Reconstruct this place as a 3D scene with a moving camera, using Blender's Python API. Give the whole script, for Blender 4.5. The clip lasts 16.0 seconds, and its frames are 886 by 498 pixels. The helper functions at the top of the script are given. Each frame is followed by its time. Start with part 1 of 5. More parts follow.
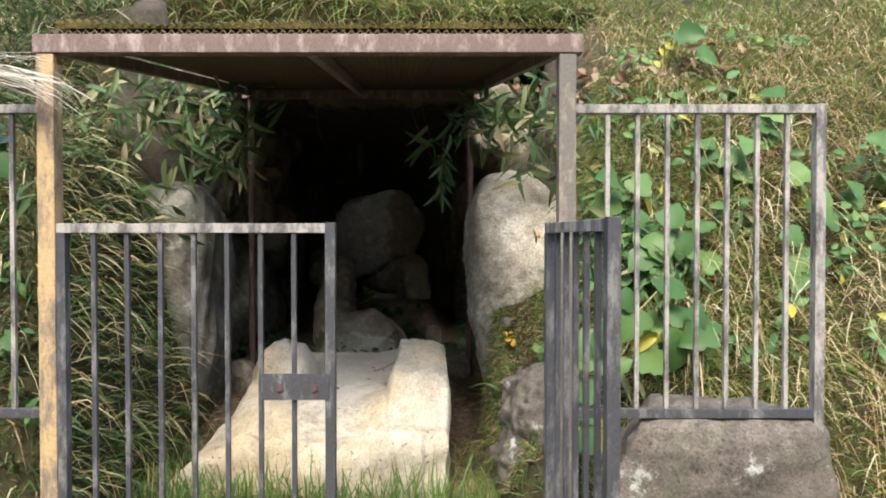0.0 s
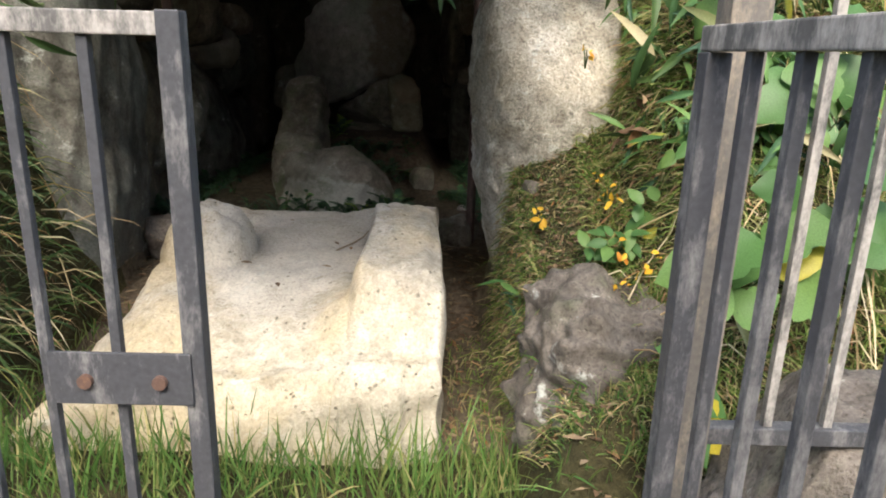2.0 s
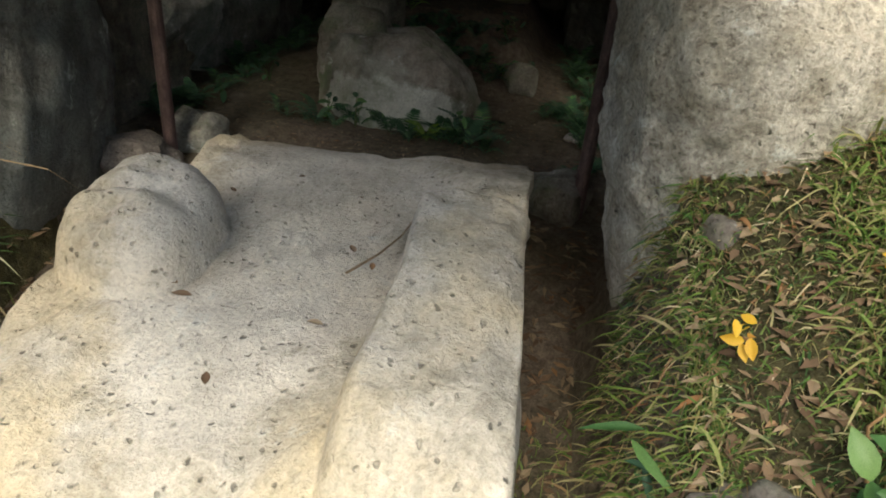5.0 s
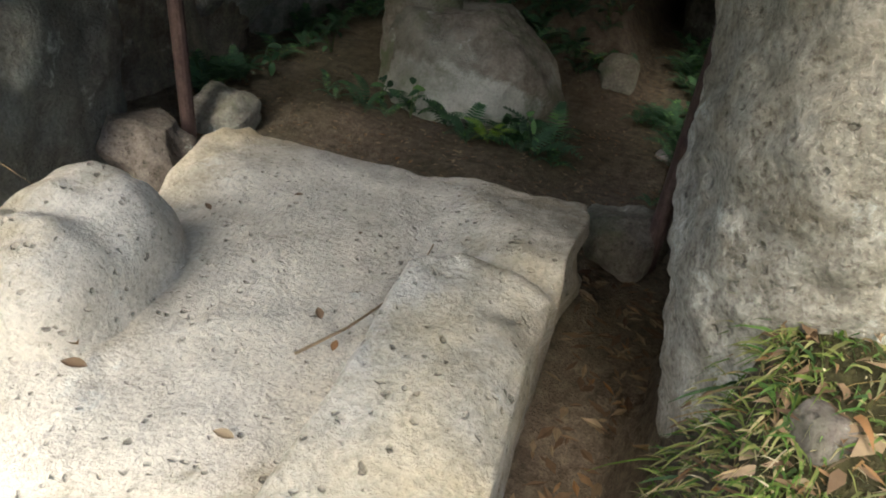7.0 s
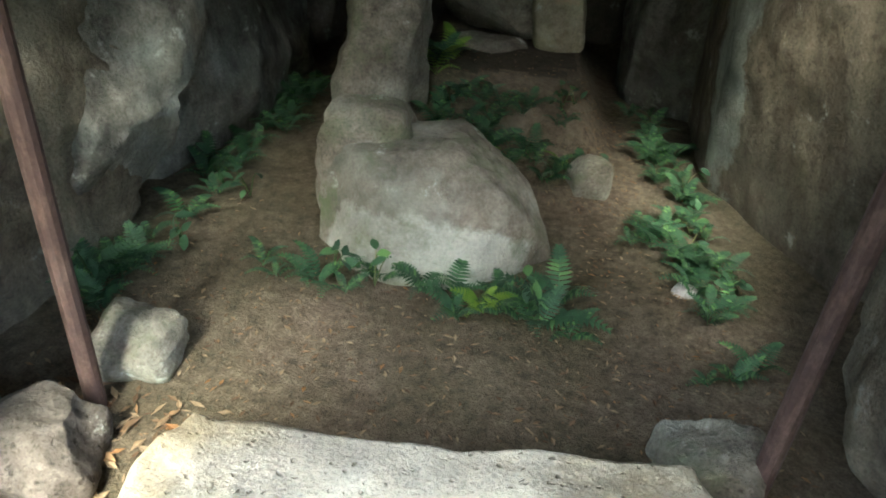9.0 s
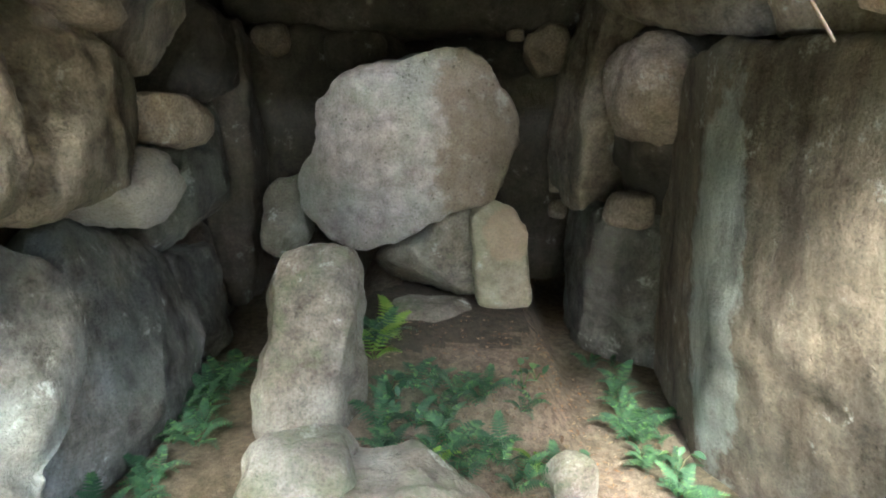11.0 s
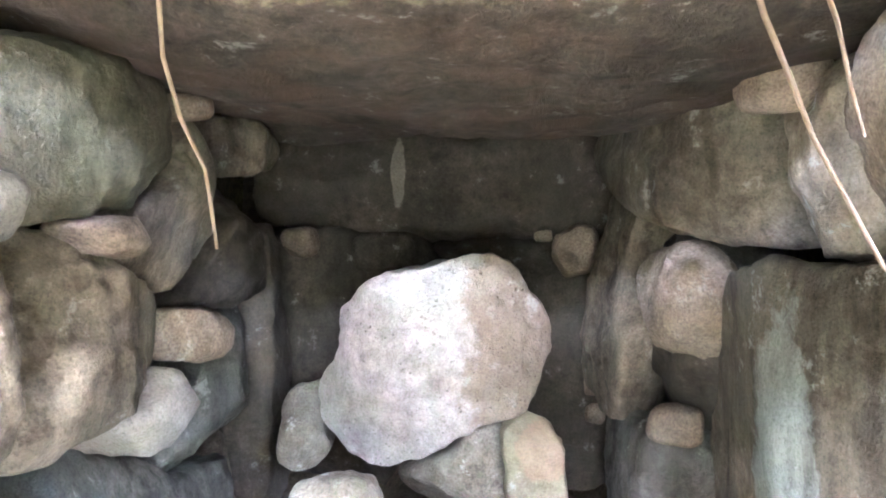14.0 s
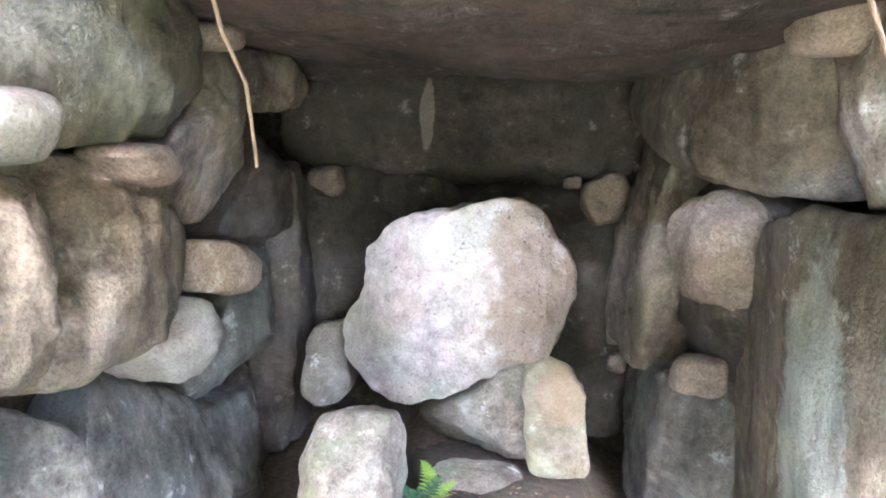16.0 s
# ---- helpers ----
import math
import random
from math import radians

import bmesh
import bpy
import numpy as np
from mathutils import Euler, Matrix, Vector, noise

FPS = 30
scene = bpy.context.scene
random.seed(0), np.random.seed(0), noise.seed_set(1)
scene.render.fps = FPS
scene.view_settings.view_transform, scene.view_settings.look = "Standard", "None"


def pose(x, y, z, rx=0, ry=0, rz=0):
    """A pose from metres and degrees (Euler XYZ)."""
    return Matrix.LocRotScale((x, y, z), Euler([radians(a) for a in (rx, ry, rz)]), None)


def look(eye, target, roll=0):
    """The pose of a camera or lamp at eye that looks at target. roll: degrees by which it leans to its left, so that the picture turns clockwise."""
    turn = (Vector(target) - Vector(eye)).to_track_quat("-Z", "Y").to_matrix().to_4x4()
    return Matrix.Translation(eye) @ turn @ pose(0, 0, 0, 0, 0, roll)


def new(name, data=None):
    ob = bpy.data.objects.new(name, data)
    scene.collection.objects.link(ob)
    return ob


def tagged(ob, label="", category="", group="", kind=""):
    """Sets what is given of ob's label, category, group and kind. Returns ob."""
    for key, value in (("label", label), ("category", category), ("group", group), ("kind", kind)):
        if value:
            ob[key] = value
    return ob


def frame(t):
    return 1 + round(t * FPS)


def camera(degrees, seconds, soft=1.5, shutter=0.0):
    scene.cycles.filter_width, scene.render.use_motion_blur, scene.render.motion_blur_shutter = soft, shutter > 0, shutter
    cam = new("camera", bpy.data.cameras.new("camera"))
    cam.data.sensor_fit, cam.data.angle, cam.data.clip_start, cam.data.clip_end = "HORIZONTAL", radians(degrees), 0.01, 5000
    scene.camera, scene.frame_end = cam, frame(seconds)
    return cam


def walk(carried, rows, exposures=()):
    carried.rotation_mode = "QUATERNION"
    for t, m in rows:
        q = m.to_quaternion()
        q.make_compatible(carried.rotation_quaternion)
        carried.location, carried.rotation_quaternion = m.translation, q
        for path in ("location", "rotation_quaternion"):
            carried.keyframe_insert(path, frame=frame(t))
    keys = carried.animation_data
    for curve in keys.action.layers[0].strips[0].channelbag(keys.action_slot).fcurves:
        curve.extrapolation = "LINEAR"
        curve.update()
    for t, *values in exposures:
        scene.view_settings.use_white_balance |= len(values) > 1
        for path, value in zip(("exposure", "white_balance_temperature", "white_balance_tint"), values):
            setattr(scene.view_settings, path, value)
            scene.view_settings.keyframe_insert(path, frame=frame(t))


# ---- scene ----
cam = camera(66.4, 16.0, soft=1.9)
METRES, EYE, TILT, LEAN, TURN = 6.0, 1.4, -1.0, 0.0, 0.0
ROWS = [
    (0.0, 0.0, 0.0, 0.0, 0.0, 0.0, 0.0),
    (0.5, 0.0067, 0.0431, -0.0039, 0.79, -0.79, -0.12),
    (1.0, -0.0045, 0.1091, -0.0003, -0.54, -8.39, -0.51),
    (1.5, 0.0085, 0.1771, -0.0002, -1.13, -10.64, -0.17),
    (2.0, -0.0019, 0.243, 0.0045, -0.45, -15.08, -1.61),
    (2.5, -0.0169, 0.3064, 0.0095, -3.43, -16.71, -4.19),
    (3.0, -0.0025, 0.3711, 0.0148, -1.4, -18.99, -4.93),
    (3.5, -0.011, 0.4261, 0.015, 1.96, -23.69, -5.8),
    (6.0, -0.0019, 0.5222, 0.0267, 10.5, -28.92, -4.23),
    (6.5, -0.001, 0.5517, 0.0275, 11.41, -29.72, -5.12),
    (7.0, 0.0139, 0.5977, 0.0244, 19.78, -32.64, -6.5),
    (7.5, 0.0164, 0.6177, 0.0274, 19.61, -37.11, -5.62),
    (8.0, -0.025, 0.6479, 0.0189, 23.29, -34.77, -2.71),
    (8.5, -0.0735, 0.6864, 0.0419, 13.91, -34.65, -4.67),
    (9.0, -0.0851, 0.7219, 0.0589, 7.84, -30.1, -4.01),
    (9.5, -0.089, 0.7679, 0.0657, 4.16, -26.01, -3.19),
    (10.0, -0.1022, 0.7965, 0.0812, 1.11, -21.95, -2.0),
    (12.5, -0.1093, 0.863, 0.1308, 1.84, -0.29, 1.46),
    (13.0, -0.1045, 0.8649, 0.1361, 1.26, 4.41, 3.43),
    (13.5, -0.1049, 0.8674, 0.1375, 2.24, 2.12, 1.54),
    (14.0, -0.1075, 0.8681, 0.1367, 3.05, -0.31, -0.63),
    (14.5, -0.1062, 0.8677, 0.1361, 3.21, -0.05, -1.63),
    (15.0, -0.099, 0.8689, 0.1346, 2.91, 0.55, -0.93),
    (15.5, -0.1041, 0.8706, 0.1328, 2.93, -1.51, -0.96),
    (16.0, -0.1134, 0.8716, 0.13, 4.89, -4.62, -2.5),
]
EXPOSURES = [(0.0, 1.95, 6500, 7), (0.6, 2.3, 6450, 7), (1.0, 2.45, 6500, 7), (1.5, 2.3, 6500, 7), (2.0, 2.1, 6550, 7), (2.5, 1.95, 6750, 5), (3.5, 1.95, 6650, 3), (6.0, 2.3, 6600, 2), (7.0, 2.75, 6650, 3), (8.0, 2.85, 6550, 1), (8.5, 3.5, 6450, -1), (9.0, 4.45, 6350, -5), (9.5, 5.5, 6250, -3), (10.0, 5.75, 6200, -4), (12.5, 7.85, 5600, 18), (14.0, 8.2, 5500, 19), (16.0, 8.15, 5450, 19)]
walk(cam, [(t, pose(0, 0, EYE, TILT, LEAN, TURN) @ pose(METRES * x, METRES * y, METRES * z, 90 + pitch, roll, yaw)) for t, x, y, z, yaw, pitch, roll in ROWS], EXPOSURES)

# ---- world, sun ----
SUN = Vector((-0.06, -1.0, 1.15)).normalized()
world = bpy.data.worlds.new("sky")
scene.world = world
world.use_nodes = True
wn = world.node_tree.nodes
sky = wn.new("ShaderNodeTexSky")
sky.sky_type, sky.sun_disc = "NISHITA", False
sky.sun_elevation, sky.sun_rotation = math.asin(SUN.z), math.atan2(SUN.x, SUN.y)
sky.dust_density = 3.0
wn["Background"].inputs[1].default_value = 0.15
world.node_tree.links.new(sky.outputs[0], wn["Background"].inputs[0])
sun = new("sun", bpy.data.lights.new("sun", "SUN"))
sun.data.energy, sun.data.angle, sun.data.color = 1.05, radians(24.0), (1.0, 0.95, 0.87)
sun.matrix_world = look(SUN * 30, (0, 0, 0))


# ---- materials ----
def ramp(nt, a, b, ca, cb):
    r = nt.nodes.new("ShaderNodeValToRGB")
    r.color_ramp.elements[0].position, r.color_ramp.elements[1].position = a, b
    r.color_ramp.elements[0].color, r.color_ramp.elements[1].color = (*ca, 1), (*cb, 1)
    return r


def noise_node(nt, co, scale, detail=6, rough=0.6):
    n = nt.nodes.new("ShaderNodeTexNoise")
    n.inputs["Scale"].default_value, n.inputs["Detail"].default_value, n.inputs["Roughness"].default_value = scale, detail, rough
    nt.links.new(co, n.inputs["Vector"])
    return n


def mix(nt, fac, a, b, mode="MIX"):
    m = nt.nodes.new("ShaderNodeMix")
    m.data_type, m.blend_type = "RGBA", mode
    for sock, v in ((m.inputs[0], fac), (m.inputs[6], a), (m.inputs[7], b)):
        if isinstance(v, (int, float)):
            sock.default_value = v
        elif isinstance(v, tuple):
            sock.default_value = (*v, 1)
        else:
            nt.links.new(v, sock)
    return m.outputs[2]


def start(name, rough=0.9, spread=40.0):
    """A material, its shader, and object coordinates shifted by a random amount for each object."""
    m = bpy.data.materials.new(name)
    m.use_nodes = True
    nt = m.node_tree
    sh = nt.nodes["Principled BSDF"]
    sh.inputs["Roughness"].default_value = rough
    sh.inputs["Specular IOR Level"].default_value = 0.25
    tc, info, add = nt.nodes.new("ShaderNodeTexCoord"), nt.nodes.new("ShaderNodeObjectInfo"), nt.nodes.new("ShaderNodeVectorMath")
    mul = nt.nodes.new("ShaderNodeMath")
    mul.operation, mul.inputs[1].default_value = "MULTIPLY", spread
    nt.links.new(info.outputs["Random"], mul.inputs[0])
    nt.links.new(tc.outputs["Object"], add.inputs[0])
    nt.links.new(mul.outputs[0], add.inputs[1])
    return m, nt, sh, add.outputs[0], info


def bump(nt, sh, height, strength, distance):
    b = nt.nodes.new("ShaderNodeBump")
    b.inputs["Strength"].default_value, b.inputs["Distance"].default_value = strength, distance
    nt.links.new(height, b.inputs["Height"])
    nt.links.new(b.outputs[0], sh.inputs["Normal"])


def stone_material(name, dark, light, tint, streak=0.0, moss=0.0, spots=0.3, pits=0.0, rough=0.92, relief=0.02, lift=0.25, patch_at=None, patch_size=(1, 1, 1), patch_colour=(0.3, 0.3, 0.3), speck=0.75, macro=0.6, grit=0.0):
    m, nt, sh, co, info = start(name, rough)
    big = noise_node(nt, co, 2.2, 5)
    grain = noise_node(nt, co, 70, 3, 0.7)
    mid = noise_node(nt, co, 11, 8, 0.72)
    c = ramp(nt, 0.32, 0.68, dark, light)
    nt.links.new(mid.outputs[0], c.inputs[0])
    patch = ramp(nt, 0.45, 0.62, (0, 0, 0), (1, 1, 1))
    nt.links.new(big.outputs[0], patch.inputs[0])
    col = mix(nt, patch.outputs[0], c.outputs[0], mix(nt, 0.6, c.outputs[0], tint))
    gr = ramp(nt, 0.25, 0.75, (0.55, 0.55, 0.55), (1.3, 1.3, 1.3))
    nt.links.new(grain.outputs[0], gr.inputs[0])
    if patch_at:
        tc2 = nt.nodes.new("ShaderNodeTexCoord")
        mp2 = nt.nodes.new("ShaderNodeMapping")
        mp2.inputs["Scale"].default_value = [1 / v for v in patch_size]
        mp2.inputs["Location"].default_value = [-a / v for a, v in zip(patch_at, patch_size)]
        nt.links.new(tc2.outputs["Object"], mp2.inputs[0])
        ln = nt.nodes.new("ShaderNodeVectorMath")
        ln.operation = "LENGTH"
        nt.links.new(mp2.outputs[0], ln.inputs[0])
        sm = nt.nodes.new("ShaderNodeMath")
        sm.operation, sm.inputs[1].default_value = "MULTIPLY_ADD", 1.3
        nt.links.new(noise_node(nt, tc2.outputs["Object"], 4.0, 8, 0.7).outputs[0], sm.inputs[0])
        nt.links.new(ln.outputs["Value"], sm.inputs[2])
        half = nt.nodes.new("ShaderNodeMath")
        half.operation, half.inputs[1].default_value = "MULTIPLY", 0.5
        nt.links.new(sm.outputs[0], half.inputs[0])
        mr2 = ramp(nt, 0.76, 0.83, (0.9, 0.9, 0.9), (0, 0, 0))
        nt.links.new(half.outputs[0], mr2.inputs[0])
        col = mix(nt, mr2.outputs[0], col, mix(nt, 0.75, col, patch_colour))
    col = mix(nt, speck, col, gr.outputs[0], "MULTIPLY")
    if streak:
        mp = nt.nodes.new("ShaderNodeMapping")
        mp.inputs["Scale"].default_value = (2.6, 2.6, 0.55)
        nt.links.new(co, mp.inputs[0])
        st = noise_node(nt, mp.outputs[0], 2.0, 6, 0.65)
        sr = ramp(nt, 0.36, 0.64, (0.42, 0.41, 0.40), (1.22, 1.22, 1.2))
        nt.links.new(st.outputs[0], sr.inputs[0])
        col = mix(nt, streak, col, sr.outputs[0], "MULTIPLY")
    if macro:
        ma = noise_node(nt, co, 1.7, 7, 0.62)
        mr3 = ramp(nt, 0.30, 0.66, (0.42, 0.41, 0.39), (1.22, 1.22, 1.22))
        nt.links.new(ma.outputs[0], mr3.inputs[0])
        col = mix(nt, macro, col, mr3.outputs[0], "MULTIPLY")
    if spots:
        v = noise_node(nt, co, 5.5, 9, 0.75)
        vr = ramp(nt, 0.60, 0.66, (0, 0, 0), (spots, spots, spots))
        nt.links.new(v.outputs[0], vr.inputs[0])
        col = mix(nt, vr.outputs[0], col, (0.55, 0.57, 0.52))
    if moss:
        mo = noise_node(nt, co, 3.1, 8, 0.7)
        mr = ramp(nt, 0.52, 0.66, (0, 0, 0), (moss, moss, moss))
        nt.links.new(mo.outputs[0], mr.inputs[0])
        col = mix(nt, mr.outputs[0], col, (0.13, 0.16, 0.08))
    height = mix(nt, 0.35, mid.outputs[0], grain.outputs[0])
    if grit:
        gn = noise_node(nt, co, 85, 5, 0.7)
        gg = ramp(nt, 0.36, 0.48, (0.20, 0.18, 0.16), (1.12, 1.12, 1.12))
        nt.links.new(gn.outputs[0], gg.inputs[0])
        col = mix(nt, grit, col, gg.outputs[0], "MULTIPLY")
        height = mix(nt, 0.2, height, gn.outputs[0])
    if pits:
        pr = ramp(nt, 0.50, 0.60, (1, 1, 1), (1 - pits, 1 - pits, 1 - pits))
        vo = nt.nodes.new("ShaderNodeTexVoronoi")
        vo.inputs["Scale"].default_value = 30
        nt.links.new(mix(nt, 0.03, co, noise_node(nt, co, 25, 3).outputs["Color"]), vo.inputs["Vector"])
        size = nt.nodes.new("ShaderNodeMath")
        size.operation = "MULTIPLY_ADD"
        size.inputs[1].default_value, size.inputs[2].default_value = -0.45, 0.93
        nt.links.new(noise_node(nt, co, 17, 4, 0.7).outputs[0], size.inputs[0])
        deep = nt.nodes.new("ShaderNodeMath")
        deep.operation = "SUBTRACT"
        nt.links.new(size.outputs[0], deep.inputs[0])
        nt.links.new(vo.outputs["Distance"], deep.inputs[1])
        nt.links.new(deep.outputs[0], pr.inputs[0])
        some = ramp(nt, 0.46, 0.58, (0, 0, 0), (1, 1, 1))
        nt.links.new(noise_node(nt, co, 6.0, 3).outputs[0], some.inputs[0])
        col = mix(nt, some.outputs[0], col, mix(nt, 1.0, col, pr.outputs[0], "MULTIPLY"))
        height = mix(nt, 0.5, height, pr.outputs[0])
    val = nt.nodes.new("ShaderNodeMapRange")
    val.inputs[3].default_value, val.inputs[4].default_value = 1 - lift, 1 + lift
    nt.links.new(info.outputs["Random"], val.inputs[0])
    hs = nt.nodes.new("ShaderNodeHueSaturation")
    nt.links.new(val.outputs[0], hs.inputs["Value"])
    nt.links.new(col, hs.inputs["Color"])
    nt.links.new(hs.outputs[0], sh.inputs["Base Color"])
    bump(nt, sh, height, 0.8, relief)
    return m


M_WALL = stone_material("chamber_stone", (0.10, 0.082, 0.06), (0.34, 0.285, 0.22), (0.21, 0.20, 0.15), streak=0.75, spots=0.3, speck=0.6, relief=0.03, lift=0.12, grit=0.35)
M_FLAT = stone_material("flat_chamber_stone", (0.12, 0.098, 0.07), (0.30, 0.255, 0.195), (0.22, 0.205, 0.16), streak=0.9, spots=0.5, speck=0.5, lift=0.0, relief=0.03, patch_at=(0.10, 0.3, 0.10), patch_size=(0.24, 1.5, 0.85), patch_colour=(0.50, 0.55, 0.50), grit=0.35)
M_ROUND = stone_material("wedge_stone", (0.15, 0.12, 0.093), (0.38, 0.315, 0.25), (0.36, 0.28, 0.205), streak=0.25, spots=0.3, speck=1.0, grit=0.35)
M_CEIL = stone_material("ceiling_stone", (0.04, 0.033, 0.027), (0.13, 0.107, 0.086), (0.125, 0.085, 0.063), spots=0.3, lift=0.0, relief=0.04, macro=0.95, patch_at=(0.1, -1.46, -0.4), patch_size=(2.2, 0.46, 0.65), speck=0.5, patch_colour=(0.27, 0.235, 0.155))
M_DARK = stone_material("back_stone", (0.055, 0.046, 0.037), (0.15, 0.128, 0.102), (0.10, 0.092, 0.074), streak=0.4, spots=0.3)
M_PALE = stone_material("pale_stone", (0.31, 0.27, 0.26), (0.64, 0.59, 0.585), (0.36, 0.39, 0.33), spots=0.35, moss=0.05, pits=0.5, lift=0.0, macro=0.6, grit=0.3, relief=0.05, patch_at=(0.66, -0.1, 0.15), patch_size=(0.50, 1.2, 1.1), speck=0.5, patch_colour=(0.25, 0.19, 0.13))
M_BLOCK = stone_material("lichened_stone", (0.12, 0.10, 0.078), (0.33, 0.295, 0.24), (0.38, 0.39, 0.33), spots=0.85, moss=0.6, lift=0.08, relief=0.035, grit=0.35)
M_COOL = stone_material("blue_grey_stone", (0.085, 0.08, 0.066), (0.29, 0.275, 0.24), (0.25, 0.275, 0.25), streak=0.8, spots=0.55, speck=0.5, lift=0.12, relief=0.03, macro=0.8, grit=0.35)
M_GREY = stone_material("grey_wall_stone", (0.17, 0.155, 0.13), (0.42, 0.39, 0.34), (0.33, 0.33, 0.28), streak=0.3, spots=0.35, speck=0.6, lift=0.0, relief=0.03, grit=0.35)
M_TAN = stone_material("tan_wall_stone", (0.23, 0.19, 0.14), (0.55, 0.47, 0.37), (0.42, 0.35, 0.26), streak=0.8, spots=0.7, speck=0.6, lift=0.0, relief=0.035, grit=0.35)
M_PINK = stone_material("pinkish_wall_stone", (0.28, 0.24, 0.21), (0.52, 0.46, 0.41), (0.42, 0.42, 0.37), spots=0.4, speck=0.5, lift=0.0, relief=0.03, grit=0.35)
M_STAIN = stone_material("orange_stained_stone", (0.18, 0.155, 0.105), (0.44, 0.39, 0.30), (0.36, 0.37, 0.24), spots=0.5, speck=0.5, lift=0.0, relief=0.035, patch_at=(0.05, -0.15, 0.12), patch_size=(0.16, 0.4, 0.16), patch_colour=(0.42, 0.31, 0.22))
M_ORTH = stone_material("entrance_stone", (0.26, 0.23, 0.18), (0.70, 0.66, 0.575), (0.37, 0.32, 0.235), spots=0.7, pits=0.3, relief=0.06, lift=0.0, speck=1.0, macro=0.8, grit=0.5)
# patch: pale sediment in the hollow, its colour raised for skylight missing there
M_SLAB = stone_material("tuff_slab", (0.34, 0.295, 0.215), (0.64, 0.58, 0.47), (0.58, 0.465, 0.28), spots=0.4, pits=0.55, relief=0.05, lift=0.0, macro=0.5, patch_at=(-0.66, 4.80, 0.5), patch_size=(0.44, 0.98, 2.0), patch_colour=(0.64, 0.585, 0.49), speck=0.5, grit=0.25)
M_FOOT = stone_material("footing_stone", (0.06, 0.051, 0.043), (0.22, 0.188, 0.162), (0.15, 0.128, 0.105), spots=0.6, moss=0.35, pits=0.3, lift=0.1, relief=0.035, grit=0.5)
M_EARTHY = stone_material("earthy_stone", (0.085, 0.068, 0.05), (0.20, 0.165, 0.125), (0.15, 0.13, 0.09), spots=0.1, moss=0.4, lift=0.1)


M_LICHEN = stone_material("white_lichened_stone", (0.13, 0.11, 0.085), (0.36, 0.32, 0.26), (0.42, 0.43, 0.37), spots=0.8, moss=0.8, speck=0.5, macro=0.9, lift=0.0, relief=0.035, patch_at=(-0.02, -0.42, -0.10), patch_size=(0.60, 0.40, 0.20), patch_colour=(0.62, 0.62, 0.56))
M_OLIVE = stone_material("olive_stone", (0.06, 0.055, 0.037), (0.18, 0.163, 0.115), (0.15, 0.15, 0.088), streak=0.7, spots=0.2, speck=0.6, lift=0.0, relief=0.03)
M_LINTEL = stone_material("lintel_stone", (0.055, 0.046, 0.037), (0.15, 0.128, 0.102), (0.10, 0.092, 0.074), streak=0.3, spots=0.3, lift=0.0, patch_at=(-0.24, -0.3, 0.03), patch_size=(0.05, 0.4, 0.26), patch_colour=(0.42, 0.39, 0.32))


def soil_material(name, dark, light):
    m, nt, sh, co, _ = start(name, 0.97, 0)
    a, b, g = noise_node(nt, co, 1.3, 6), noise_node(nt, co, 22, 8, 0.75), noise_node(nt, co, 130, 3)
    c = ramp(nt, 0.35, 0.7, dark, light)
    nt.links.new(b.outputs[0], c.inputs[0])
    gr = ramp(nt, 0.3, 0.7, (0.6, 0.6, 0.6), (1.25, 1.25, 1.25))
    nt.links.new(g.outputs[0], gr.inputs[0])
    col = mix(nt, 0.8, c.outputs[0], gr.outputs[0], "MULTIPLY")
    pr = ramp(nt, 0.4, 0.65, (0.7, 0.72, 0.6), (1.15, 1.1, 1.05))
    nt.links.new(a.outputs[0], pr.inputs[0])
    col = mix(nt, 1.0, col, pr.outputs[0], "MULTIPLY")
    nt.links.new(col, sh.inputs["Base Color"])
    bump(nt, sh, mix(nt, 0.4, b.outputs[0], g.outputs[0]), 0.9, 0.03)
    return m


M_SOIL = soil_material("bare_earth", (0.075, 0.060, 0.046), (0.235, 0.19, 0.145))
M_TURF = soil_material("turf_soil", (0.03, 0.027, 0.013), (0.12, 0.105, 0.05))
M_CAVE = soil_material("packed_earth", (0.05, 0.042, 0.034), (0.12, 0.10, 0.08))


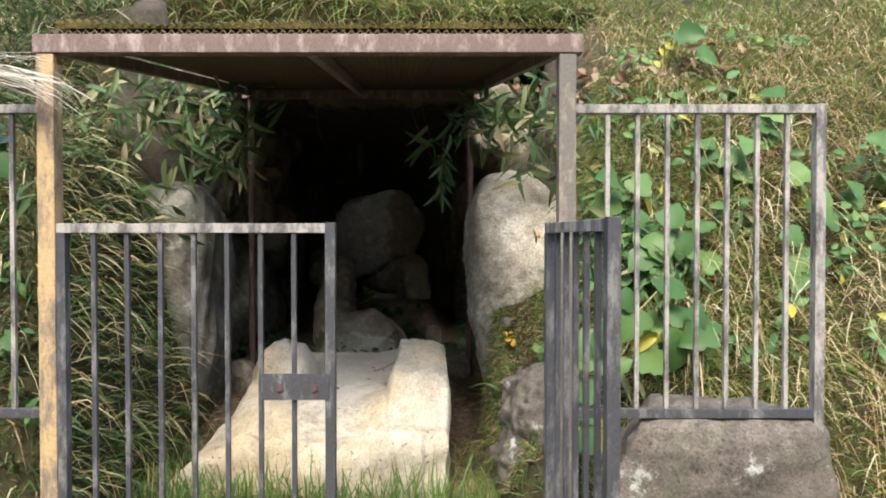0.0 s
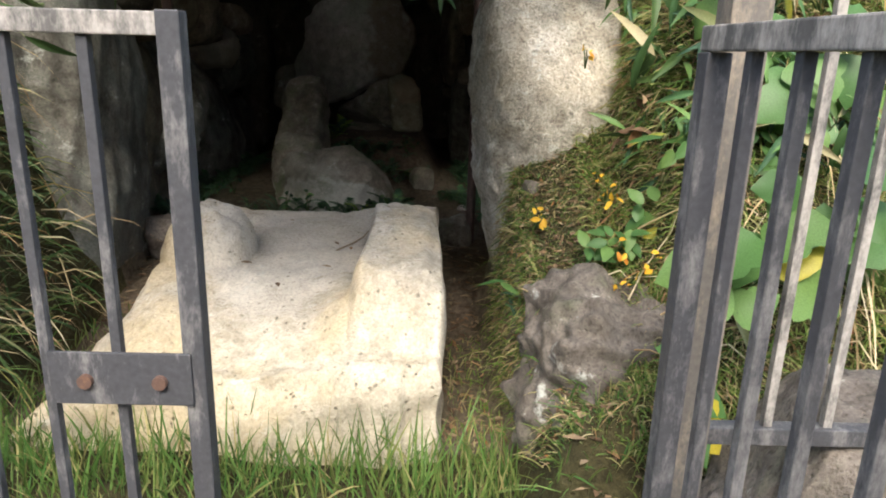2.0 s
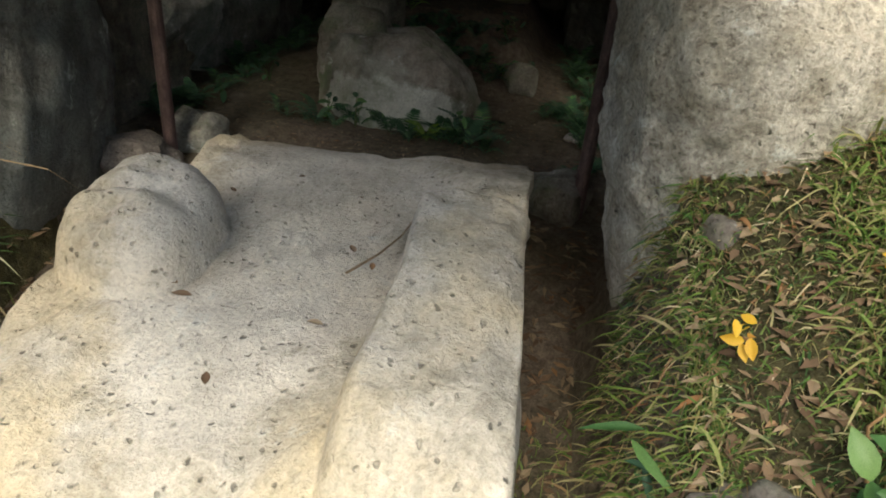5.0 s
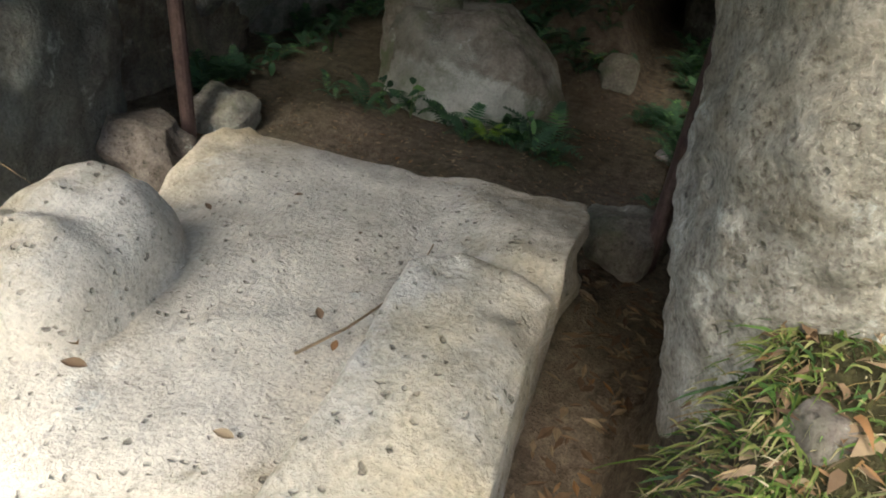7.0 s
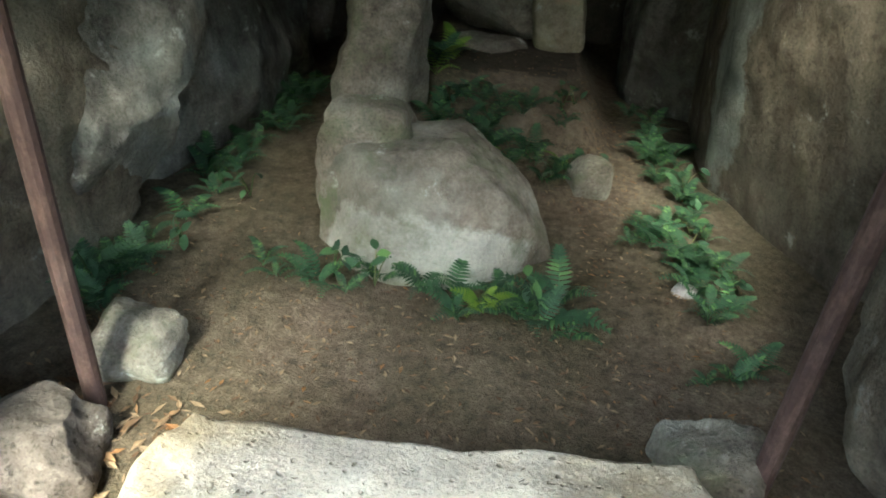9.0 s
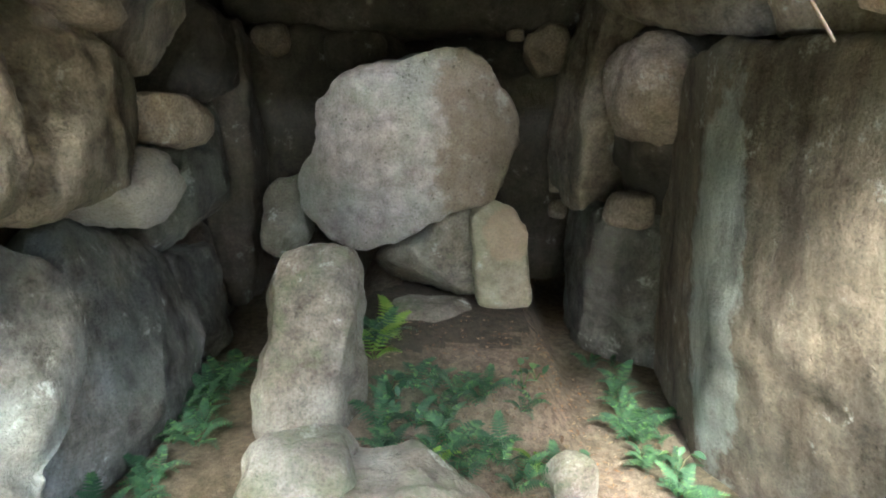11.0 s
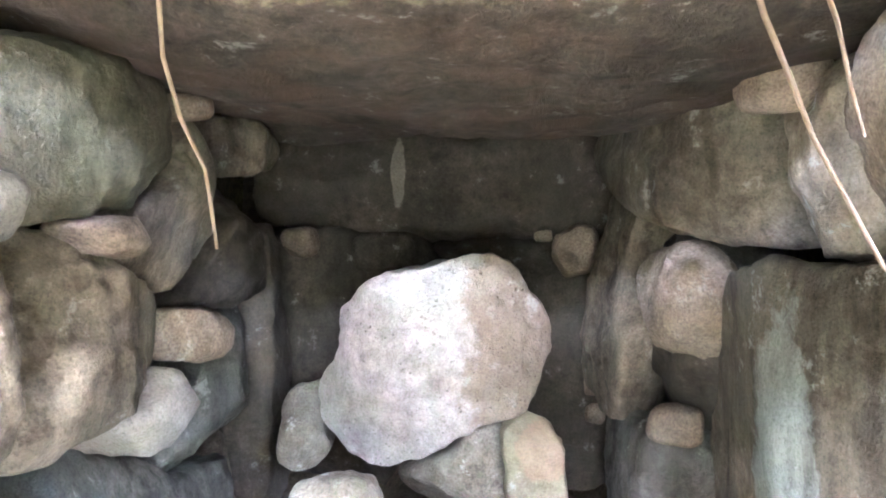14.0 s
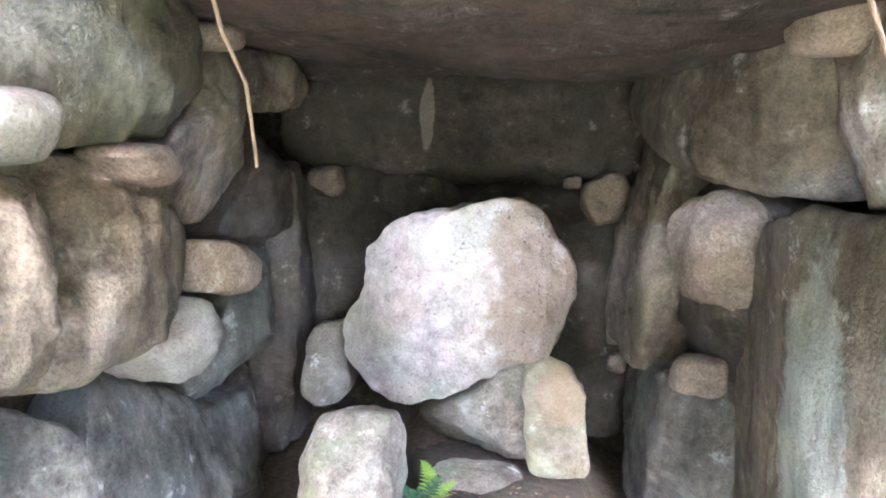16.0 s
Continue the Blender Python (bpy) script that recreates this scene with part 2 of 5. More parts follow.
def leaf_material(name, stops, rough=0.55, through_light=0.25):
    """Blades and leaves: a colour for each island, drawn from the stops."""
    m, nt, sh, co, _ = start(name, rough)
    geo = nt.nodes.new("ShaderNodeNewGeometry")
    r = nt.nodes.new("ShaderNodeValToRGB")
    r.color_ramp.interpolation = "LINEAR"
    el = r.color_ramp.elements
    while len(el) < len(stops):
        el.new(0.5)
    for i, (p, c) in enumerate(stops):
        el[i].position, el[i].color = p, (*c, 1)
    obr = nt.nodes.new("ShaderNodeObjectInfo")
    both = nt.nodes.new("ShaderNodeMath")
    both.operation = "ADD"
    nt.links.new(geo.outputs["Random Per Island"], both.inputs[0])
    nt.links.new(obr.outputs["Random"], both.inputs[1])
    fr = nt.nodes.new("ShaderNodeMath")
    fr.operation = "FRACT"
    nt.links.new(both.outputs[0], fr.inputs[0])
    nt.links.new(fr.outputs[0], r.inputs[0])
    n = noise_node(nt, co, 45, 3)
    g = ramp(nt, 0.3, 0.7, (0.7, 0.7, 0.7), (1.2, 1.2, 1.2))
    nt.links.new(n.outputs[0], g.inputs[0])
    col = mix(nt, 0.7, r.outputs[0], g.outputs[0], "MULTIPLY")
    nt.links.new(col, sh.inputs["Base Color"])
    tr = nt.nodes.new("ShaderNodeBsdfTranslucent")
    nt.links.new(col, tr.inputs[0])
    ms = nt.nodes.new("ShaderNodeMixShader")
    ms.inputs[0].default_value = through_light
    nt.links.new(sh.outputs[0], ms.inputs[1])
    nt.links.new(tr.outputs[0], ms.inputs[2])
    nt.links.new(ms.outputs[0], nt.nodes["Material Output"].inputs[0])
    return m


M_GRASS = leaf_material("bank_grass", [(0.0, (0.09, 0.17, 0.03)), (0.4, (0.16, 0.22, 0.05)), (0.62, (0.24, 0.26, 0.08)), (0.88, (0.43, 0.36, 0.19)), (1.0, (0.26, 0.13, 0.06))])
M_LAWN = leaf_material("green_grass", [(0.0, (0.06, 0.14, 0.03)), (0.5, (0.12, 0.20, 0.05)), (0.85, (0.17, 0.2, 0.06)), (1.0, (0.4, 0.33, 0.16))])
M_BROAD = leaf_material("broad_leaf", [(0.0, (0.06, 0.135, 0.04)), (0.6, (0.09, 0.185, 0.055)), (0.94, (0.15, 0.25, 0.07)), (1.0, (0.50, 0.42, 0.05))], 0.42, 0.3)
# greens darkened so that the left bank's shade is in the colour
M_SASA = leaf_material("bamboo_grass_leaf", [(0.0, (0.035, 0.075, 0.022)), (0.6, (0.075, 0.125, 0.04)), (0.9, (0.20, 0.20, 0.09)), (1.0, (0.42, 0.36, 0.21))], 0.5, 0.2)
M_FERN = leaf_material("fern_leaf", [(0.0, (0.034, 0.076, 0.044)), (0.7, (0.062, 0.132, 0.064)), (0.93, (0.10, 0.20, 0.08)), (1.0, (0.16, 0.30, 0.09))], 0.5, 0.25)
M_STRAW = leaf_material("straw", [(0.0, (0.62, 0.53, 0.36)), (0.5, (0.48, 0.37, 0.2)), (0.8, (0.28, 0.15, 0.07)), (1.0, (0.30, 0.30, 0.10))], 0.7, 0.2)
M_YELLOW = leaf_material("autumn_leaf", [(0.0, (0.65, 0.36, 0.03)), (0.5, (0.75, 0.48, 0.05)), (1.0, (0.55, 0.20, 0.04))], 0.5, 0.25)
M_LITTER = leaf_material("dry_leaf", [(0.0, (0.10, 0.06, 0.035)), (0.5, (0.20, 0.13, 0.075)), (0.85, (0.32, 0.24, 0.15)), (1.0, (0.27, 0.13, 0.05))], 0.8, 0.1)
M_ROOT = leaf_material("root_bark", [(0.0, (0.24, 0.18, 0.13)), (1.0, (0.20, 0.14, 0.10))], 0.8, 0.0)


def paint_material(name, base, worn, amount, rough, metal=0.0, lo=0.5):
    m, nt, sh, co, _ = start(name, rough)
    sh.inputs["Metallic"].default_value = metal
    mp = nt.nodes.new("ShaderNodeMapping")
    mp.inputs["Scale"].default_value = (1, 1, 0.35)
    nt.links.new(co, mp.inputs[0])
    a, b = noise_node(nt, mp.outputs[0], 14, 9, 0.75), noise_node(nt, co, 90, 3)
    r = ramp(nt, lo, lo + 0.14, (0, 0, 0), (amount, amount, amount))
    nt.links.new(a.outputs[0], r.inputs[0])
    col = mix(nt, r.outputs[0], base, worn)
    g = ramp(nt, 0.3, 0.7, (0.75, 0.75, 0.75), (1.15, 1.15, 1.15))
    nt.links.new(b.outputs[0], g.inputs[0])
    col = mix(nt, 0.7, col, g.outputs[0], "MULTIPLY")
    nt.links.new(col, sh.inputs["Base Color"])
    bump(nt, sh, a.outputs[0], 0.35, 0.004)
    return m


M_IRON = paint_material("weathered_black_paint", (0.055, 0.055, 0.06), (0.20, 0.19, 0.185), 0.85, 0.55)
M_RAIL = paint_material("worn_rail_paint", (0.10, 0.095, 0.09), (0.36, 0.33, 0.30), 0.9, 0.6, lo=0.42)
M_BEAM = paint_material("faded_red_paint", (0.15, 0.105, 0.09), (0.36, 0.29, 0.27), 0.8, 0.65, lo=0.50)
M_POST = paint_material("faded_grey_paint", (0.14, 0.125, 0.11), (0.36, 0.29, 0.21), 0.7, 0.7, lo=0.50)
# peeling post paint; its ochre is warm sunlight put into the colour
M_SUNLIT_POST = paint_material("peeling_sunlit_paint", (0.17, 0.135, 0.105), (0.46, 0.32, 0.16), 0.9, 0.7, lo=0.40)
M_SHEET = paint_material("mossy_roof_sheet", (0.10, 0.075, 0.05), (0.16, 0.13, 0.05), 0.9, 0.8)
M_RUST = paint_material("rusty_pipe", (0.075, 0.046, 0.04), (0.17, 0.115, 0.095), 0.7, 0.75)
M_BOLT = paint_material("rust_bolt", (0.10, 0.06, 0.045), (0.22, 0.11, 0.06), 0.8, 0.8)


# ---- mesh helpers ----
def waves(pts, scale, seed, count=14):
    """Smooth random relief, about -1 to 1, as a sum of random waves."""
    rng = np.random.RandomState(seed)
    k = rng.normal(size=(count, 3)) * scale
    ph = rng.uniform(0, 6.283, count)
    return np.sin(np.asarray(pts) @ k.T + ph).sum(axis=1) / math.sqrt(count)


def mesh_of(name, verts, faces, material, smooth=True):
    me = bpy.data.meshes.new(name)
    me.from_pydata([tuple(map(float, v)) for v in verts], [], [tuple(map(int, q)) for q in faces])
    me.materials.append(material)
    if smooth:
        me.polygons.foreach_set("use_smooth", [True] * len(me.polygons))
    me.update()
    return me


BALLS = {}


def cube_grid(n):
    if n not in BALLS:
        bm = bmesh.new()
        bmesh.ops.create_cube(bm, size=2.0)
        bmesh.ops.subdivide_edges(bm, edges=bm.edges[:], cuts=n, use_grid_fill=True)
        bm.verts.index_update()
        BALLS[n] = (np.array([v.co[:] for v in bm.verts]), [[v.index for v in q.verts] for q in bm.faces])
        bm.free()
    return BALLS[n]


def rock_points(sx, sy, sz, seed, n=22, box=3.6, cuts=7, rough=0.05, fine=0.012, foot=0.0, crown=1.0, lean=0.0):
    p, faces = cube_grid(n)
    p = p / (np.abs(p) ** box).sum(axis=1, keepdims=True) ** (1 / box)
    rng = np.random.RandomState(seed)
    for _ in range(cuts):
        d = rng.normal(size=3)
        d /= np.linalg.norm(d)
        over = np.maximum(0, p @ d - rng.uniform(0.80, 1.05))
        p = p - over[:, None] * d * 0.9
    half = np.array([sx, sy, sz]) / 2
    q = p * half
    q[:, 0] += foot * np.clip(-p[:, 2], 0, 1) ** 2
    q[:, 0] += lean * p[:, 2]
    q[:, :2] *= (1 - (1 - crown) * np.clip(p[:, 2] * 0.5 + 0.5, 0, 1))[:, None]
    out = p / np.linalg.norm(p, axis=1, keepdims=True)
    size = min(sx, sy, sz)
    q = q + out * (waves(q, 3.0 / max(size, 0.25), seed + 1) * rough * size)[:, None]
    q = q + out * (waves(q, 16, seed + 2) * fine + waves(q, 42, seed + 3) * fine * 0.45)[:, None] * min(1.0, size * 2)
    return q, faces


def rock(name, at, size, material, seed, turn=(0, 0, 0), label="", category="rock", group="", parent=None, **shape):
    q, faces = rock_points(*size, seed, **shape)
    ob = new(name, mesh_of(name, q, faces, material))
    ob.matrix_world = pose(*at, *turn)
    if parent:
        ob.parent = parent
    elif label:
        tagged(ob, label, category, group)
    return ob


def empty(name, at, label, category, group="", kind="", turn=(0, 0, 0)):
    e = new(name)
    e.matrix_world = pose(*at, *turn)
    e.empty_display_size = 0.1
    return tagged(e, label, category, group, kind)


def part(name, bm, material, parent, label="", at=None):
    me = bpy.data.meshes.new(name)
    bm.to_mesh(me)
    bm.free()
    me.materials.append(material)
    ob = new(name, me)
    ob.parent = parent
    if at is not None:
        ob.matrix_basis = at
    return tagged(ob, label)


def bar(x0, y0, z0, x1, y1, z1, edge=0.003):
    """A box between two corners with slightly rounded edges."""
    bm = bmesh.new()
    bmesh.ops.create_cube(bm, size=1.0, matrix=Matrix.Translation(((x0 + x1) / 2, (y0 + y1) / 2, (z0 + z1) / 2)) @ Matrix.Diagonal((x1 - x0, y1 - y0, z1 - z0, 1)))
    bmesh.ops.bevel(bm, geom=bm.edges[:], offset=edge, segments=2, affect="EDGES", profile=0.6)
    return bm


def rod(x, y, z, radius, depth, axis="z"):
    bm = bmesh.new()
    turn = {"z": pose(0, 0, 0), "y": pose(0, 0, 0, 90), "x": pose(0, 0, 0, 0, 90)}[axis]
    bmesh.ops.create_cone(bm, cap_ends=True, segments=12, radius1=radius, radius2=radius, depth=depth, matrix=Matrix.Translation((x, y, z)) @ turn)
    return bm


# ---- ground and mound ----
def smooth(a, b, v):
    t = np.clip((v - a) / (b - a), 0, 1)
    return t * t * (3 - 2 * t)


def mound(x, y):
    """Height of the grassed mound without its passage."""
    d = y - 2.75 - 0.25 * np.sin(x * 0.9 + 1.0) - 0.15 * smooth(1.5, 3.0, x)
    h = np.where(d < 1.6, 1.62 * d, 2.59 + 1.1 * (d - 1.6))
    h = 6.0 * (1 - np.exp(-np.maximum(h, 0) / 6.0)) * 1.12
    far = np.sqrt(((x + 0.6) / 9.0) ** 2 + ((y - 11.0) / 9.5) ** 2)
    return h * (1 - smooth(0.75, 1.15, far))


def land(x, y):
    pts = np.stack([x, y, x * 0], axis=-1).reshape(-1, 3)
    bumps = (waves(pts, 2.2, 5) * 0.025 + waves(pts, 7.0, 6) * 0.012).reshape(np.shape(x))
    base = 0.22 * smooth(4.2, 5.6, y) + 0.03 * smooth(5.6, 9.0, y)
    base = base + 0.36 * smooth(7.05, 8.25, y) * smooth(-1.40, -1.10, x) * (1 - smooth(-0.24, 0.06, x))
    wide = 1.02 + 0.55 * smooth(5.2, 5.9, y)
    wide = wide - np.where(x > 0, 0.07 * smooth(3.5, 4.2, y) * (1 - smooth(4.9, 5.3, y)), 0)
    side = np.abs(x + 0.68) - wide
    ledge = (0.24 + 0.50 * np.clip(y - 3.35, 0, 1.1)) * smooth(0.0, 0.08, side) + 0.50 * np.maximum(side - 0.06, 0) + 3.0 * np.maximum(side - 0.48, 0)
    steep = 3.6 * np.maximum(side, 0) * (1 - 0.35 * smooth(0.4, 0.9, side))
    bank = base + 0.10 + np.where(x > 0, ledge, steep) + 8 * np.maximum(side - 0.1, 0) * smooth(5.0, 5.6, y)
    back = base + np.maximum(0, y - 10.1) * 9
    inside = np.where(side < 0, np.maximum(base, back), np.maximum(bank, back))
    fore = smooth(2.4, 3.2, y)
    h = np.minimum(mound(x, y), inside) * fore + base * (1 - fore)
    # unseen hill added opposite the entrance to cut low sky light
    shading_slope = 13.0 * smooth(-5.0, -24.0, y)
    return np.maximum(h, base * (y < 10.1)) + bumps + shading_slope


def stretched(lo, hi, step, far):
    core = list(np.arange(lo, hi + step / 2, step))
    out, d = [], step
    while d < far:
        d *= 1.45
        out.append(d)
    return np.array([lo - v for v in reversed(out)] + core + [hi + v for v in out])


GX, GY = stretched(-4.0, 4.0, 0.055, 700), stretched(-1.0, 11.0, 0.055, 700)
gx, gy = np.meshgrid(GX, GY)
gz = land(gx, gy)
nx, ny = len(GX), len(GY)
idx = np.arange(nx * ny).reshape(ny, nx)
quads = np.stack([idx[:-1, :-1], idx[:-1, 1:], idx[1:, 1:], idx[1:, :-1]], axis=-1).reshape(-1, 4)
gmesh = mesh_of("ground", np.stack([gx, gy, gz], axis=-1).reshape(-1, 3), quads, M_TURF)
gmesh.materials.append(M_SOIL)
gmesh.materials.append(M_CAVE)
qx, qy = gx[:-1, :-1].ravel() + 0.03, gy[:-1, :-1].ravel() + 0.03
qz = gz[:-1, :-1].ravel()
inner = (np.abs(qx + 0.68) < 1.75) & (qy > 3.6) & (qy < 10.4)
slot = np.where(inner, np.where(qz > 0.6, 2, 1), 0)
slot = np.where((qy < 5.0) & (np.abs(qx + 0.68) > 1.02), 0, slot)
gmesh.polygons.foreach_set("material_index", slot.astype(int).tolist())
ground = tagged(new("ground", gmesh), "grassy earth mound and bare trodden passage floor", "ground", kind="structure")


def cap():
    """Earth over the chamber: it carries on the mound across the cut, with a flat underside."""
    # front lip is drawn forward, underside unseen, to keep sun out of the chamber
    xs, ys = np.arange(-2.75, 1.40, 0.075), np.arange(5.92, 10.9, 0.075)
    x, y = np.meshgrid(xs, ys)
    pts = np.stack([x, y, x * 0], axis=-1).reshape(-1, 3)
    lip = (waves(pts, 3.0, 11) * 0.06).reshape(x.shape)
    under = 2.98 + lip * 0.8
    over = np.maximum(mound(x, y) + 0.02, under + 0.10) + lip * 0.4
    n, k = x.shape
    i = np.arange(n * k).reshape(n, k)
    j = i + n * k
    fs = [*np.stack([i[:-1, :-1], i[:-1, 1:], i[1:, 1:], i[1:, :-1]], -1).reshape(-1, 4), *np.stack([j[:-1, :-1], j[1:, :-1], j[1:, 1:], j[:-1, 1:]], -1).reshape(-1, 4)]
    for a, b in ((i[0], j[0]), (i[-1][::-1], j[-1][::-1]), (i[::-1, 0], j[::-1, 0]), (i[:, -1], j[:, -1])):
        fs += [(b[q], b[q + 1], a[q + 1], a[q]) for q in range(len(a) - 1)]
    vs = np.concatenate([np.stack([x, y, over], -1).reshape(-1, 3), np.stack([x, y, under], -1).reshape(-1, 3)])
    return new("ceiling", mesh_of("ceiling", vs, fs, M_TURF))


tagged(cap(), "dark packed earth roof over the stone chamber", "ceiling", kind="structure")

# ---- chamber stones ----
seeds = iter(range(100, 900, 5))


def wall_rock(x, y, z, sx, sy, sz, material=None, turn=(0, 0, 0), label="", **shape):
    big = max(sy, sz) > 0.5
    material = material or (M_WALL if big else M_ROUND)
    label = label or ("large weathered grey-brown boulder in the chamber wall" if big else "small rounded wedge stone between the wall boulders")
    shape.setdefault("n", 28 if big else 14)
    if big:
        shape.setdefault("box", 4.0)
        shape.setdefault("fine", 0.016)
        shape.setdefault("cuts", 4)
        sy, sz = sy * 1.02, sz * 1.0
    x += 0.04 if x < -1.5 else -0.03 if x > 0.2 else 0.0
    return rock("wall_boulder" if big else "wedge_stone", (x, y, z), (sx, sy, sz), material, next(seeds), turn, label, "boulder" if big else "stone", "chamber wall stones", **shape)


def outline_rock(axis, at, outline, material, label, name="wall_boulder", depth=0.5, bulge=0.06, k=5.0, n=28, cuts=(), lean=0.0, rough=0.035, category="boulder", group="chamber wall stones"):
    """A stone whose face fills an outline: on a side wall (along y, up) or across the chamber (along x, up)."""
    seed = next(seeds)
    ring = np.array(outline)
    c = (ring.min(axis=0) + ring.max(axis=0)) / 2 * 0.5 + ring.mean(axis=0) * 0.5
    a, b = ring - c, np.roll(ring, -1, axis=0) - c
    angles = np.arange(180) * 2 * math.pi / 180
    ray = np.stack([np.cos(angles), np.sin(angles)], -1)
    e = b - a
    den = ray[:, None, 0] * e[None, :, 1] - ray[:, None, 1] * e[None, :, 0]
    den = np.where(np.abs(den) < 1e-9, 1e-9, den)
    along = (a[None, :, 0] * e[None, :, 1] - a[None, :, 1] * e[None, :, 0]) / den
    share = (a[None, :, 0] * ray[:, None, 1] - a[None, :, 1] * ray[:, None, 0]) / den
    far = np.where((along > 0) & (share >= -0.001) & (share <= 1.001), along, 0).max(axis=1)
    soft = np.exp(-(np.arange(-9, 10) / 2.2) ** 2 / 2)
    far = np.convolve(np.concatenate([far[-9:], far, far[:9]]), soft / soft.sum(), mode="valid") * 1.01
    p, faces = cube_grid(n)
    p = p / np.linalg.norm(p, axis=1, keepdims=True)
    turn = np.arctan2(p[:, 2], p[:, 0])
    rho, d = np.hypot(p[:, 0], p[:, 2]), p[:, 1]
    size = (rho ** k + np.abs(d) ** k) ** (1 / k)
    radius = np.interp(turn % (2 * math.pi), np.arange(181) * 2 * math.pi / 180, np.append(far, far[0]))
    q = np.stack([rho / size * radius * np.cos(turn), d / size * depth / 2, rho / size * radius * np.sin(turn)], -1)
    inward = 1 if axis == "x" and at > 0 else -1
    rng = np.random.RandomState(seed)
    half = max(float(np.median(far)), depth)
    tilt = 0.55 * depth / half
    facets = [(rng.normal() * tilt, inward, rng.normal() * tilt, depth / 2 * rng.uniform(0.90, 1.1)) for _ in range(4)]
    for dx, dy, dz, reach in (*cuts, *facets):
        w = np.array([dx, dy, dz]) / math.sqrt(dx * dx + dy * dy + dz * dz)
        q = q - np.maximum(0, q @ w - reach)[:, None] * w * 0.85
    out = q / np.maximum(np.linalg.norm(q, axis=1, keepdims=True), 1e-6)
    q = q + out * (waves(q, 2.2 / max(half, 0.12), seed + 1) * rough * min(half, 0.5))[:, None]
    fine = 0.017 * min(1.0, size.max() * float(np.median(far)) * 3)
    ridge = 0.5 - np.abs(waves(q, 2.4 / max(half, 0.2), seed + 6)) - 0.5 * np.abs(waves(q, 7.0, seed + 7))
    bands = np.sin(q @ rng.normal(size=3) * 38 + waves(q, 5, seed + 4) * 2.5) * 0.25
    q = q + out * (waves(q, 15, seed + 2) * 0.6 + waves(q, 40, seed + 3) * 0.35 + bands + ridge)[:, None] * fine
    q[:, 1] += lean * q[:, 2]
    back = -inward * (depth / 2 - bulge)
    ob = new(name, mesh_of(name, q, faces, material))
    if axis == "y":
        ob.matrix_world = pose(c[0], at + back, c[1])
    elif at < 0:
        ob.matrix_world = pose(at - back, c[0], c[1], 0, 0, 90)
    else:
        ob.matrix_world = pose(at - 0.145 * (c[0] - 7.0) - back, c[0], c[1], 0, 0, 98.2)
    return tagged(ob, label, category, group)



# left side
outline_rock("x", -1.90, [(6.71, 2.50), (7.08, 2.67), (7.50, 2.77), (7.85, 2.71), (7.90, 2.44), (7.81, 2.28), (7.57, 2.20), (7.17, 2.15), (6.91, 2.14), (6.71, 2.23)], M_OLIVE, "large olive-stained boulder high in the chamber wall", depth=0.6, bulge=0.08, k=4.5, n=36)
outline_rock("x", -1.90, [(6.71, 2.25), (6.93, 2.28), (6.99, 2.24), (6.94, 2.18), (6.92, 2.09), (6.70, 2.08)], M_GREY, "small angular grey stone in the chamber wall", "wedge_stone", depth=0.30, bulge=0.09, k=3.2, n=16, category="stone")
outline_rock("x", -1.90, [(8.10, 2.62), (8.42, 2.71), (8.72, 2.68), (8.68, 2.32), (8.44, 2.00), (8.14, 1.85), (7.84, 1.91), (7.61, 2.00), (7.67, 2.20), (7.88, 2.35)], M_WALL, "leaning long brown boulder in the chamber wall")
outline_rock("x", -1.90, [(7.89, 2.67), (8.21, 2.75), (8.33, 2.71), (8.16, 2.61), (7.93, 2.58)], M_ROUND, "small reddish wedge stone under the capstone", "wedge_stone", depth=0.30, bulge=0.09, k=3.2, n=16, category="stone")
outline_rock("x", -1.95, [(8.86, 2.76), (9.27, 2.81), (9.61, 2.68), (9.46, 2.49), (8.98, 2.43), (8.85, 2.57)], M_WALL, "rounded stone under the capstone")
outline_rock("x", -2.00, [(9.11, 2.45), (9.46, 2.34), (9.48, 2.06), (9.43, 1.79), (8.98, 1.67), (8.49, 1.76), (8.71, 1.97), (8.97, 2.28)], M_DARK, "dark upright stone in the chamber wall", k=6.0)
outline_rock("x", -1.87, [(7.25, 2.15), (7.40, 2.18), (7.57, 2.18), (7.62, 2.09), (7.51, 2.03), (7.37, 2.05)], M_ROUND, "small pitted wedge stone between the wall boulders", "wedge_stone", depth=0.30, bulge=0.09, k=3.2, n=16, category="stone")
outline_rock("x", -1.90, [(6.96, 2.12), (7.12, 2.15), (7.32, 2.13), (7.61, 1.99), (8.03, 1.85), (8.07, 1.74), (7.80, 1.48), (7.38, 1.41), (7.11, 1.42), (6.92, 1.47), (6.92, 1.69), (6.98, 1.90)], M_WALL, "big tawny boulder bulging from the chamber wall", depth=0.6, bulge=0.08, k=4.5, n=36)
outline_rock("x", -1.90, [(6.58, 2.07), (6.86, 2.08), (6.96, 2.02), (6.97, 1.88), (6.92, 1.72), (6.95, 1.56), (6.85, 1.48), (6.56, 1.56)], M_WALL, "big brown boulder in the chamber wall", depth=0.6, bulge=0.08, k=4.5, n=36)
outline_rock("x", -1.90, [(8.04, 1.79), (8.31, 1.78), (8.50, 1.67), (8.46, 1.56), (8.30, 1.52), (7.99, 1.58)], M_ROUND, "small rounded pinkish stone between the wall boulders", "wedge_stone", depth=0.30, bulge=0.09, k=3.2, n=16, category="stone")
outline_rock("x", -1.90, [(7.87, 1.57), (8.20, 1.52), (8.29, 1.37), (8.10, 1.20), (7.75, 1.26), (7.53, 1.42)], M_PINK, "pale angular stone low in the chamber wall")
